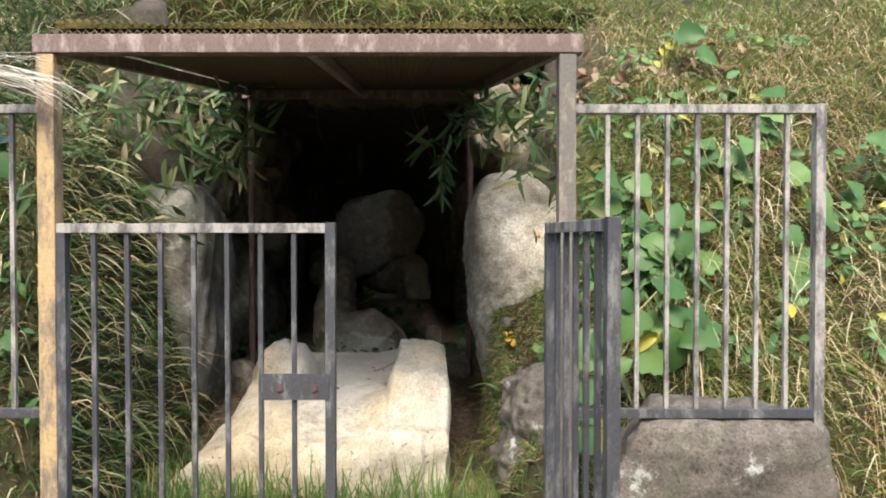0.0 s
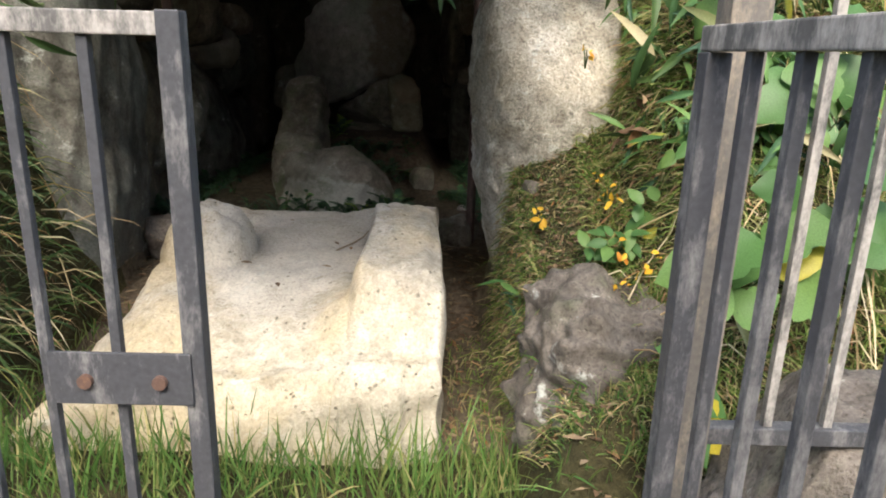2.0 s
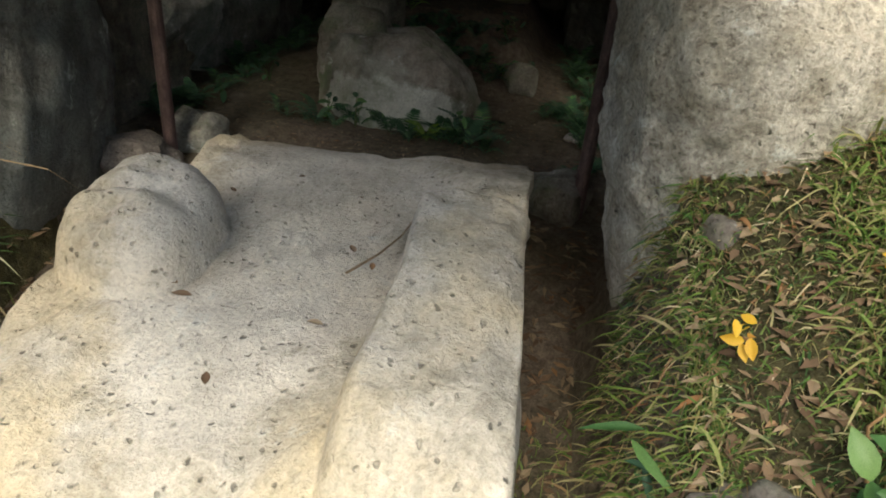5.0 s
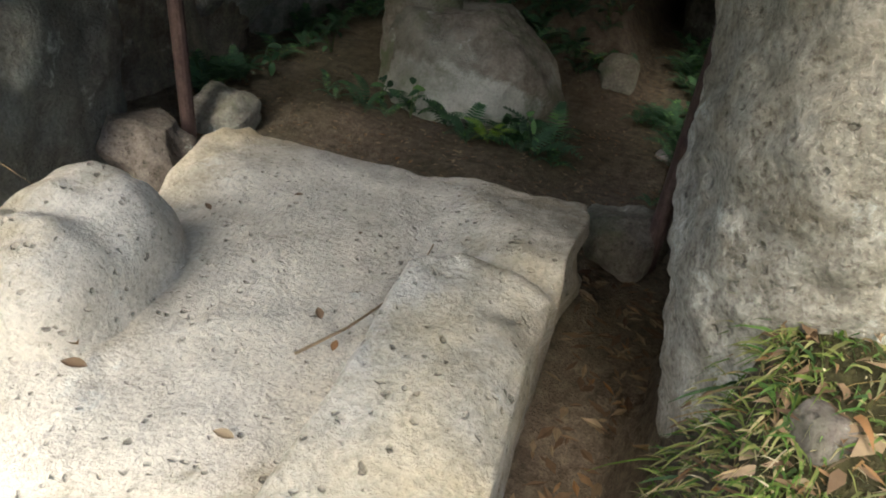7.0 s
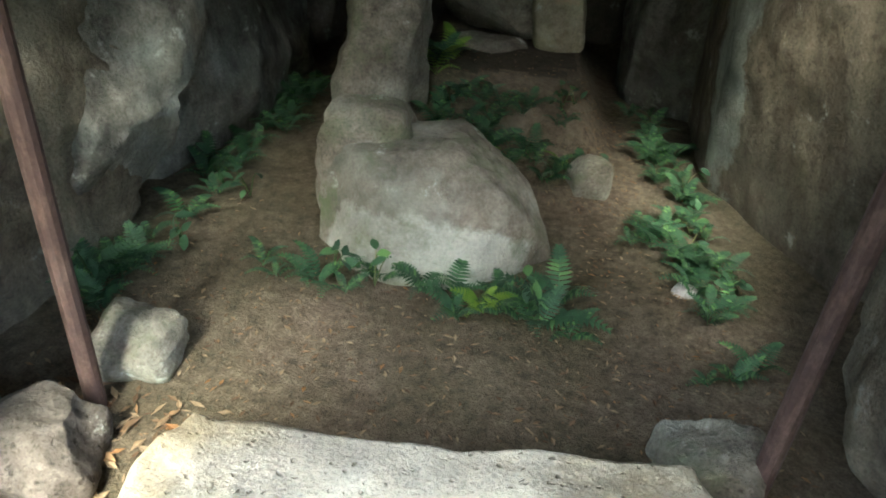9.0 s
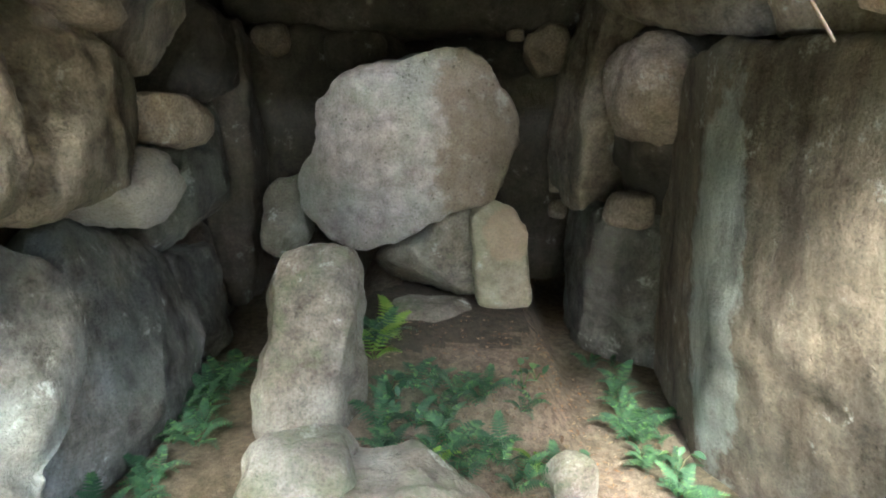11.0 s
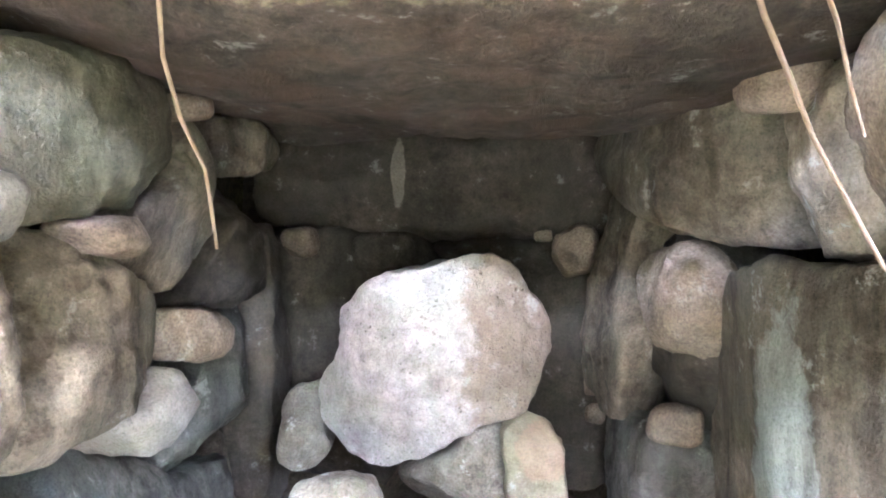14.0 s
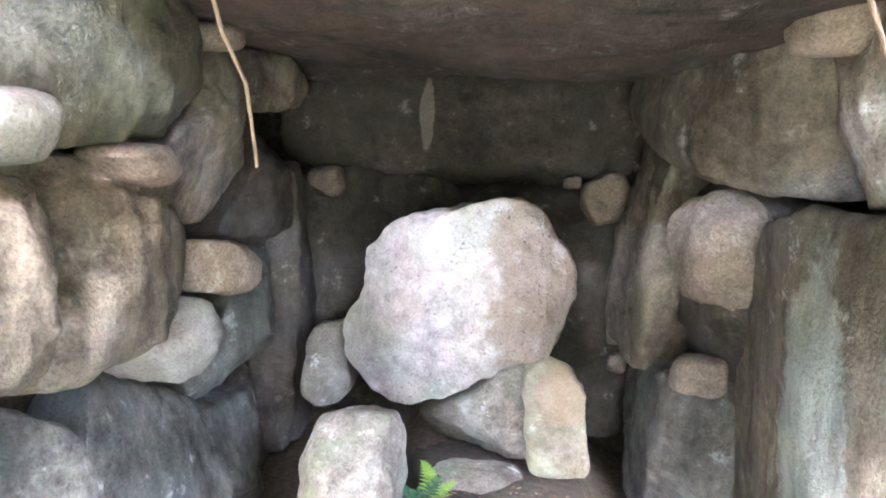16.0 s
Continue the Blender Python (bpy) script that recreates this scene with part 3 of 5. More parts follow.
outline_rock("x", -1.98, [(8.73, 1.67), (9.20, 1.68), (9.40, 1.49), (9.34, 1.18), (9.05, 1.00), (8.62, 0.89), (8.21, 1.06), (8.49, 1.26)], M_COOL, "blue-grey upright stone in the chamber wall", k=6.0)
outline_rock("x", -1.90, [(6.46, 1.47), (6.72, 1.44), (7.03, 1.38), (7.20, 1.28), (7.21, 0.98), (7.07, 0.81), (6.83, 0.76), (6.53, -0.20), (6.15, -0.20)], M_COOL, "broad base stone of the chamber wall with pale streaks", k=6.0)
outline_rock("x", -1.98, [(7.48, 1.31), (7.71, 1.31), (8.28, 1.02), (8.47, 0.79), (8.35, -0.10), (7.29, -0.20), (6.86, -0.10), (7.27, 0.75)], M_COOL, "dark streaked base stone of the chamber wall", k=6.0)
outline_rock("x", -1.98, [(8.39, 0.94), (9.06, 0.84), (9.23, 0.48), (9.04, -0.10), (8.48, -0.10), (8.33, 0.74)], M_COOL, "narrow grey base stone of the chamber wall", k=6.0)
# left side, near stones
wall_rock(-2.35, 6.25, 0.78, 0.66, 1.20, 1.52, label="tall base stone of the chamber wall with pale lichen")
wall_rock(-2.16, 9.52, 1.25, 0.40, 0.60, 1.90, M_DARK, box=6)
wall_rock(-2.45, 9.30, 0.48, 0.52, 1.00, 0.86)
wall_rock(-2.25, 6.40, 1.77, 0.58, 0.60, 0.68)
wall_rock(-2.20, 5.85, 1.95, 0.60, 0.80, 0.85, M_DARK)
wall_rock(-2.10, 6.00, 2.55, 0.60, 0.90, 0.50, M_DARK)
# right side
outline_rock("x", 0.45, [(9.71, 2.70), (9.26, 2.82), (8.70, 2.83), (8.23, 2.82), (7.77, 2.70), (7.59, 2.51), (7.56, 2.13), (7.74, 2.06), (8.08, 2.08), (8.48, 2.15), (9.06, 2.23), (9.41, 2.40)], M_WALL, "large rounded boulder high in the chamber wall", depth=0.6, bulge=0.08, k=4.5, n=36)
outline_rock("x", 0.59, [(7.89, 2.74), (7.60, 2.79), (7.25, 2.73), (7.09, 2.06), (7.49, 2.04), (7.68, 2.04), (7.82, 2.13), (7.90, 2.34)], M_TAN, "large pale brown boulder with white streaks in the chamber wall", depth=0.6, bulge=0.08, k=4.5, n=36)
outline_rock("x", 0.47, [(7.84, 2.69), (7.77, 2.73), (7.67, 2.73), (7.64, 2.63), (7.69, 2.58), (7.79, 2.61)], M_ROUND, "small round stone under the capstone", "wedge_stone", depth=0.30, bulge=0.09, k=3.2, n=16, category="stone")
outline_rock("x", 0.49, [(8.05, 2.01), (7.64, 2.06), (7.30, 2.05), (6.30, 2.07), (6.05, 1.20), (6.05, -0.60), (8.55, -0.60), (8.68, 0.66), (8.66, 1.05), (8.50, 1.57), (8.36, 1.85)], M_FLAT, "huge flat upright slab forming the chamber side, streaked pale", depth=0.6, bulge=0.03, k=16.0, n=48)
wall_rock(0.33, 9.22, 1.78, 0.48, 0.66, 1.40, turn=(8, 0, 8), cuts=3, box=6, n=34, label="tall upright stone in the chamber wall")
wall_rock(0.40, 8.50, 1.84, 0.42, 0.56, 0.52, M_ROUND, label="rounded oval stone in the chamber wall", box=2.5, cuts=2, n=24)
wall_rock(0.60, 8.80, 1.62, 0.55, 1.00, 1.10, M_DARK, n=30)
wall_rock(0.44, 9.10, 0.62, 0.52, 1.0, 1.10, M_COOL, box=7, cuts=3, n=32, label="blue-grey base stone of the chamber wall")
wall_rock(0.36, 8.62, 1.20, 0.26, 0.22, 0.20, cuts=4)
wall_rock(0.44, 7.66, 2.68, 0.28, 0.28, 0.22)
wall_rock(0.38, 8.05, 2.84, 0.40, 0.46, 0.24)
wall_rock(0.56, 6.60, 2.40, 0.60, 0.90, 0.60, M_ROUND)
wall_rock(0.56, 6.30, 2.66, 0.60, 0.60, 0.24)
wall_rock(0.80, 5.75, 1.25, 0.55, 0.90, 2.10)
# added rock, out of view: blocks direct sun on the left chamber wall
wall_rock(-2.05, 5.60, 2.78, 0.84, 0.60, 0.56, M_DARK, label="dark boulder added above the entrance upright to block the sun")
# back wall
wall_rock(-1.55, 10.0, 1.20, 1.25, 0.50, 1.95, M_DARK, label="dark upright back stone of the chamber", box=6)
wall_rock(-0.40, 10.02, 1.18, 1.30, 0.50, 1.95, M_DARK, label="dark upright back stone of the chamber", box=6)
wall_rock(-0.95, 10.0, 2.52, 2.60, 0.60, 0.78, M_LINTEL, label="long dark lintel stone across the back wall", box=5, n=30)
wall_rock(-1.90, 9.74, 2.06, 0.24, 0.22, 0.20)
wall_rock(-0.02, 9.72, 2.04, 0.30, 0.30, 0.34)
wall_rock(-0.22, 9.72, 2.12, 0.12, 0.12, 0.08)
wall_rock(-1.28, 9.76, 1.98, 0.42, 0.16, 0.30, M_DARK)
wall_rock(0.10, 9.70, 1.15, 0.10, 0.14, 0.16)
wall_rock(0.12, 9.66, 0.97, 0.14, 0.14, 0.14)
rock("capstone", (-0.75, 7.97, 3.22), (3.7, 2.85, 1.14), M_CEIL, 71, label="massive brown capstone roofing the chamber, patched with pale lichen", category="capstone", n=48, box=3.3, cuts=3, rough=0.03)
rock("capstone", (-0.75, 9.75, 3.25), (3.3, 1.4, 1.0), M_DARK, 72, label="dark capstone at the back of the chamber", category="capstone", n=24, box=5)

# ---- stones on the chamber floor ----
outline_rock("y", 6.62, [(-1.27, 0.02), (-1.28, 0.48), (-1.20, 0.60), (-0.95, 0.64), (-0.72, 0.69), (-0.56, 0.60), (-0.44, 0.44), (-0.29, 0.22), (-0.28, 0.02)], M_LICHEN, "squat lichened block stone standing in the chamber floor", "block_stone", depth=0.66, bulge=0.12, k=5.0, n=40, lean=0.35, category="rock", group="")
rock("ledge_stone", (-1.12, 6.98, 0.48), (0.36, 0.40, 0.50), M_BLOCK, 44, (-10, 0, 0), "rounded stone set behind the lichened block", "rock", n=26, box=4.2, cuts=3, fine=0.02)
rock("pillar_stone", (-1.22, 7.72, 0.56), (0.42, 0.62, 1.22), M_BLOCK, 43, (-30, 0, 0), "upright rounded pillar stone with green lichen", "rock", n=34, box=4.0, cuts=3, rough=0.05, fine=0.018)
rock("step_stone", (-0.74, 8.46, 0.56), (0.46, 0.34, 0.26), M_BLOCK, 53, (6, 3, 4), "low flat ledge stone in the chamber", "rock", n=24, box=5)
outline_rock("y", 8.85, [(-1.39, 1.70), (-1.28, 1.86), (-0.88, 1.95), (-0.61, 2.01), (-0.44, 1.94), (-0.25, 1.65), (-0.26, 1.51), (-0.40, 1.17), (-0.61, 1.14), (-0.89, 0.96), (-1.16, 0.84), (-1.49, 0.98), (-1.53, 1.24), (-1.42, 1.48)], M_PALE, "pale pinkish slab leaning on smaller stones", "leaning_slab", depth=0.56, bulge=0.22, k=5.0, n=44, cuts=((0.55, -0.80, 0.15, 0.36), (-0.30, -0.75, 0.60, 0.42)), category="rock", group="")
outline_rock("y", 8.70, [(-0.53, 1.12), (-0.42, 1.18), (-0.27, 1.17), (-0.20, 1.03), (-0.15, 0.61), (-0.48, 0.58)], M_STAIN, "short squared stone with an orange stain, standing on a ledge", "post_stone", depth=0.32, bulge=0.12, k=6.0, n=20, category="rock", group="")
outline_rock("y", 8.85, [(-1.09, 0.83), (-0.77, 0.98), (-0.69, 1.11), (-0.48, 1.17), (-0.39, 0.65), (-1.08, 0.56)], M_BLOCK, "greenish wedge stone under the leaning slab", "ledge_stone", depth=0.40, bulge=0.14, n=22, category="rock", group="")
outline_rock("y", 9.05, [(-1.79, 1.17), (-1.71, 1.23), (-1.54, 1.27), (-1.49, 0.89), (-1.57, 0.78), (-1.69, 0.76), (-1.78, 0.81)], M_BLOCK, "narrow squared stone beside the leaning slab", "stub_stone", depth=0.36, bulge=0.12, k=5.0, n=20, category="rock", group="")

# ---- entrance stones ----
outline_rock("y", 4.62, [(0.40, 0.05), (0.26, 0.55), (0.19, 0.85), (0.17, 1.20), (0.19, 1.55), (0.28, 1.82), (0.50, 1.88), (0.78, 1.74), (0.92, 1.20), (0.98, 0.50), (0.95, 0.05)], M_ORTH, "tall rounded granite upright at the tomb entrance", "entrance_stone", depth=1.05, bulge=0.20, k=2.6, n=44, rough=0.03, category="rock", group="entrance uprights")
rock("entrance_stone", (-2.08, 5.12, 0.82), (0.86, 0.95, 1.98), M_COOL, 37, (0, 0, 0), "tall dark streaked upright at the tomb entrance", "rock", "entrance uprights", n=36, box=4.0, cuts=2, rough=0.03, foot=-0.12)
rock("footing_stone", (1.09, 2.78, 0.32), (0.88, 0.50, 0.80), M_FOOT, 33, (0, 0, 0), "weathered purplish stone block under the fence", "rock", n=30, box=5, rough=0.03)
rock("bank_stone", (0.64, 3.62, 0.20), (0.62, 0.62, 0.86), M_FOOT, 35, (-6, 4, 6), "low mossy stone at the foot of the bank", "rock", n=48, box=4.5, cuts=9, fine=0.035)
rock("loose_rock", (-1.58, 5.84, 0.28), (0.24, 0.24, 0.24), M_BLOCK, 81, (0, 0, 0), "small pale round rock on the passage floor", "rock", "loose rocks", n=24, cuts=8, fine=0.025)
rock("loose_rock", (-1.58, 5.40, 0.28), (0.28, 0.26, 0.32), M_FOOT, 83, (0, 0, 30), "rough grey rock against the entrance upright", "rock", "loose rocks", n=24, box=5, cuts=10, fine=0.03)
rock("loose_rock", (0.14, 5.70, 0.28), (0.26, 0.32, 0.26), M_BLOCK, 85, (0, 0, 20), "rough pale rock beside the rusty pole", "rock", "loose rocks", n=24, cuts=9, fine=0.03)
rock("loose_rock", (0.42, 4.36, 0.84), (0.10, 0.09, 0.08), M_FOOT, 90, (0, 10, 30), "small grey stone lying in the ledge grass", "rock", "loose rocks", n=12)
rock("pebble", (0.22, 6.63, 0.24), (0.10, 0.08, 0.06), M_PALE, 87, (0, 0, 20), "small pale pebble on the earth floor", "stone", n=8)
rock("loose_rock", (-0.14, 7.42, 0.31), (0.20, 0.20, 0.22), M_BLOCK, 89, (0, 0, 20), "small lichened rock among the ferns", "rock", "loose rocks", n=12)


# ---- the carved slab ----
def tuff_slab():
    """A low slab, hollowed along its middle, with a bar along one side and a knob on the other."""
    nu, nv = 150, 210
    rows_v = np.linspace(0, 1, nv)
    verts = []
    drop = [0.0, 0.12, 0.35, 0.65, 1.0]
    us = np.linspace(0, 1, nu)
    for v in rows_v:
        y = 3.62 + v * 1.80
        xr = 0.01 + 0.015 * math.sin(v * 7) - 0.03 * smooth(0.92, 1.0, v)
        xl = -1.20 + 0.02 * math.sin(v * 11) + 0.05 * smooth(0.9, 1.0, v) - 0.03 * smooth(0.4, 0.0, v)
        for u in us:
            x = xl + (xr - xl) * u
            verts.append((x, y + 0.06 * u * smooth(0.8, 1.0, v) - 0.05 * math.sin(u * 3.1) * smooth(0.1, 0, v), 0.0))
    p = np.array(verts)
    x, y = p[:, 0], p[:, 1]
    z = 0.475 + 0.02 * smooth(4.6, 5.2, y)
    edge = -0.305 + 0.012 * np.sin(y * 9) + 0.16 * smooth(4.66, 4.86, y)
    arm = smooth(-0.02, 0.03, x - edge) * smooth(3.66, 4.02, y) * (1 - smooth(4.74, 4.90, y + 0.15 * (x + 0.15)))
    rear = smooth(-0.34, -0.10, x + 0.20 * smooth(5.0, 5.4, y)) * smooth(4.82, 4.98, y) * (1 - 0.7 * smooth(5.0, 5.42, y))
    z = z + (0.15 + 0.06 * smooth(4.02, 4.4, y)) * np.sqrt(arm) * (1 - 0.2 * smooth(-0.05, 0.03, x)) + 0.10 * rear * (1 - arm)
    z = z - 0.05 * np.exp(-((x + 0.20) / 0.07) ** 2 - ((y - 4.88) / 0.05) ** 2) - 0.03 * np.exp(-((x + 0.05) / 0.09) ** 2 - ((y - 4.66) / 0.08) ** 2)
    knob = np.clip(1 - (np.abs(x + 1.05 + 0.10 * (y - 4.5)) / 0.20) ** 2.8 - (np.abs(y - 4.54) / 0.27) ** 2.8, 0, 1) ** 0.42
    lump = waves(np.stack([x, y, x * 0], -1), 13, 26) * 0.010 + waves(np.stack([x, y, x * 0], -1), 34, 27) * 0.014
    z = z + (0.215 + lump) * knob
    z = z - 0.05 * smooth(-0.92, -1.05, x) * smooth(4.72, 4.82, y) * (1 - smooth(4.95, 5.1, y))
    z = z - 0.03 * smooth(5.30, 5.46, y)
    z = z - 0.05 * smooth(4.3, 3.9, y) * smooth(-0.3, -0.5, x) * smooth(-1.15, -0.9, x)
    z = z - 0.10 * smooth(3.95, 3.62, y) ** 1.5
    z = z - 0.10 * smooth(-1.0, -1.22, x) * smooth(4.3, 3.9, y)
    pts = np.stack([x, y, z], -1)
    z = z + waves(pts, 4, 21) * 0.010 + waves(pts, 14, 22) * 0.006 + waves(pts, 45, 23) * 0.0025 + (waves(pts, 30, 28) * 0.007 + waves(pts, 75, 29) * 0.004) * np.clip(smooth(4.0, 3.7, y) + arm * 0.5 + smooth(-0.95, -1.1, x) * 0.6, 0, 1)
    top = np.stack([x, y, z], -1).reshape(nv, nu, 3)
    # rounded skirt down into the ground
    ring = [top[0, :], top[1:, -1], top[-1, -2::-1], top[-2:0:-1, 0]]
    ring = np.concatenate(ring)
    cx, cy = -0.6, 4.53
    layers = [ring]
    for d in (0.03, 0.10, 0.2, 0.32, 0.45, 0.6, 0.8, 1.0):
        q = ring.copy()
        out = np.stack([ring[:, 0] - cx, (ring[:, 1] - cy)], -1)
        n2 = np.stack([np.where(np.abs(out[:, 0]) > 0.56, np.sign(out[:, 0]), 0), np.where(np.abs(out[:, 1]) > 0.85, np.sign(out[:, 1]), 0)], -1)
        push = np.where(out[:, 0] > 0.5, 0.004, 0.035) * min(1, d * 6) + waves(ring * (1, 1, 1 + d * 3), 6, 25) * 0.015
        flare = np.where(n2[:, 0] < 0, 0.36 * d * smooth(4.35, 3.7, ring[:, 1]), 0) 
        q[:, 0] += n2[:, 0] * (push + flare)
        q[:, 1] += n2[:, 1] * (push + 0.04 * d)
        q[:, 2] = ring[:, 2] * (1 - d) + (-0.06) * d
        layers.append(q)
    m = len(ring)
    vs = list(top.reshape(-1, 3))
    ring_idx = np.concatenate([np.arange(nu), np.arange(1, nv) * nu + nu - 1, (nv - 1) * nu + np.arange(nu - 2, -1, -1), np.arange(nv - 2, 0, -1) * nu])
    i = np.arange(nu * nv).reshape(nv, nu)
    fs = list(np.stack([i[:-1, :-1], i[:-1, 1:], i[1:, 1:], i[1:, :-1]], -1).reshape(-1, 4))
    prev = ring_idx
    for q in layers[1:]:
        cur = np.arange(len(vs), len(vs) + m)
        vs += list(q)
        fs += [(prev[k], cur[k], cur[(k + 1) % m], prev[(k + 1) % m]) for k in range(m)]
        prev = cur
    fs.append(tuple(prev))
    return new("carved_slab", mesh_of("carved_slab", vs, fs, M_SLAB))


tagged(tuff_slab(), "low pale tuff slab with a raised bar and a rounded knob, in the entrance", "stone slab")


# ---- gates, fences, canopy ----
def gate_leaf(name, at, turn, width, count, first, step, label, plate):
    """A leaf that runs along x from its hinge; its bars hang under the top rail."""
    g = empty(name, at, label, "gate", "gate leaves", turn=turn)
    top, w = 1.452, 0.017
    part("top_rail", bar(0.0, -w, top - 0.036, width, w, top), M_RAIL, g, "worn grey top rail")
    part("bottom_rail", bar(0.0, -w, 0.06, width, w, 0.095), M_IRON, g)
    part("stile", bar(width - 0.036, -w - 0.002, 0.05, width + 0.002, w + 0.002, top + 0.003), M_IRON, g)
    part("stile", bar(0.0, -w - 0.002, 0.05, 0.034, w + 0.002, top - 0.037), M_IRON, g)
    for k in range(count):
        x = first + k * step
        part("bar", bar(x - 0.009, -0.009, 0.095, x + 0.009, 0.009, top - 0.036, 0.002), M_IRON, g)
    if plate:
        pl = part("lock_plate", bar(width - 0.27, -0.026, 0.785, width - 0.02, -0.019, 0.885, 0.002), M_IRON, g, "flat steel lock plate")
        for x in (width - 0.205, width - 0.075):
            part("bolt", rod(x, -0.03, 0.832, 0.013, 0.012, "y"), M_BOLT, pl, "rusty bolt")
    return g


gate_leaf("metal_gate", (-1.46, 2.57, 0), (0, 0, 0), 1.05, 7, 0.135, 0.1265, "closed dark iron bar gate leaf with a lock plate", True)
gate_leaf("metal_gate", (0.392, 2.50, 0), (0, 0, -85), 0.71, 5, 0.125, 0.112, "open dark iron bar gate leaf swung outwards", False)


def fence(name, x0, x1, bars_x, y, label):
    g = empty(name, (0, 0, 0), label, "fence", "fence panels")
    part("top_rail", bar(x0, y - 0.017, 1.872, x1, y + 0.017, 1.905), M_RAIL, g)
    part("bottom_rail", bar(x0, y - 0.017, 0.705, x1, y + 0.017, 0.74), M_IRON, g)
    end = x1 if x1 > 0 else x0
    part("end_post", bar(end - 0.019, y - 0.02, 0.60, end + 0.019, y + 0.02, 1.908), M_RAIL, g)
    for x in bars_x:
        part("bar", bar(x - 0.0085, y - 0.0085, 0.74, x + 0.0085, y + 0.0085, 1.872, 0.002), M_RAIL, g)
    return g


fence("bar_fence", 0.495, 1.44, [0.63 + 0.1145 * k for k in range(7)], 2.60, "rusty iron bar fence panel set on a stone block")
fence("bar_fence", -2.60, -1.50, [-1.65 - 0.1145 * k for k in range(8)], 2.60, "dark iron bar fence panel half buried in weeds")


def slope_z(y):
    return 2.098 + (y - 2.60) * 0.155


def canopy():
    c = empty("gate_canopy", (-0.5, 2.58, 0), "low canopy of painted steel posts with a mossy corrugated roof", "canopy")
    inv = Matrix.Translation((0.5, -2.58, 0))
    part("post", bar(-1.525, 2.545, -0.05, -1.46, 2.61, 2.088, 0.005), M_SUNLIT_POST, c, "post with peeling paint, sunlight put into its ochre colour", inv)
    part("post", bar(0.435, 2.545, -0.05, 0.50, 2.61, 2.088, 0.005), M_POST, c, "", inv)
    part("front_beam", bar(-1.535, 2.54, 2.09, 0.525, 2.60, 2.160, 0.004), M_BEAM, c, "front beam with faded pink paint", inv)
    part("back_beam", bar(-1.66, 5.60, slope_z(5.6) - 0.02, 0.30, 5.65, slope_z(5.6) + 0.05, 0.004), M_BEAM, c, "", inv)
    for xa, xb in ((-1.49, -1.585), (-0.51, -0.68), (0.46, 0.22)):
        bm = bmesh.new()
        vs = []
        for xx, yy in ((xa, 2.603), (xb, 5.597)):
            zz = slope_z(yy)
            vs += [bm.verts.new((xx + dx, yy, zz + dz)) for dx, dz in ((-0.02, 0), (0.02, 0), (0.02, 0.055), (-0.02, 0.055))]
        for q in ((0, 1, 2, 3), (7, 6, 5, 4), (0, 4, 5, 1), (1, 5, 6, 2), (2, 6, 7, 3), (3, 7, 4, 0)):
            bm.faces.new([vs[i] for i in q])
        bmesh.ops.recalc_face_normals(bm, faces=bm.faces[:])
        part("rafter", bm, M_BEAM, c, "", inv)
    for xa, xb, dx in ((-1.585, -1.585, 0.0), (0.22, 0.22, 0.0)):
        part("rear_post", rod(xa, 5.62, 1.33, 0.028, 2.46), M_RUST, c, "rusty brown steel pole", inv)
    # corrugated sheet with a moss-grown front edge
    # beyond the back beam the sheet is an unseen addition that limits skylight inside
    us, ys = np.linspace(0, 1, 246), np.linspace(2.55, 6.30, 14)
    bm = bmesh.new()
    grid = []
    for lift in (0.0, 0.006):
        rows = []
        for y in ys:
            k = (y - 2.55) / 3.1
            xa, xb = -1.475 - 0.13 * k, 0.485 - 0.23 * k
            rows.append([bm.verts.new((xa + (xb - xa) * u, y, slope_z(y) + 0.074 + 0.009 * math.sin(u * 61 * 6.283) + lift)) for u in us])
        grid.append(rows)
    lo, hi = grid
    for a in range(len(ys) - 1):
        for b in range(len(us) - 1):
            bm.faces.new((hi[a][b], hi[a][b + 1], hi[a + 1][b + 1], hi[a + 1][b]))
            bm.faces.new((lo[a][b], lo[a + 1][b], lo[a + 1][b + 1], lo[a][b + 1]))
    for b in range(len(us) - 1):
        bm.faces.new((lo[0][b], lo[0][b + 1], hi[0][b + 1], hi[0][b]))
    part("roof_sheet", bm, M_SHEET, c, "mossy brown corrugated roof sheet", inv)
    bm = bmesh.new()
    prev = None
    for k, x in enumerate(np.arange(-1.45, 0.47, 0.008)):
        h = 0.026 + 0.009 * math.sin(x * 196) + 0.007 * math.sin(x * 9 + 1) + 0.004 * math.sin(x * 31)
        cur = [bm.verts.new(v) for v in ((x, 2.547, 2.180), (x, 2.540, 2.180 + h * 0.7), (x, 2.565, 2.180 + h), (x, 2.66, 2.196))]
        if prev:
            for a in range(3):
                bm.faces.new((prev[a], cur[a], cur[a + 1], prev[a + 1]))
        prev = cur
    part("moss_edge", bm, M_MOSS, c, "olive moss along the roof edge", inv)


M_MOSS = soil_material("olive_moss", (0.09, 0.075, 0.025), (0.22, 0.18, 0.06))
canopy()


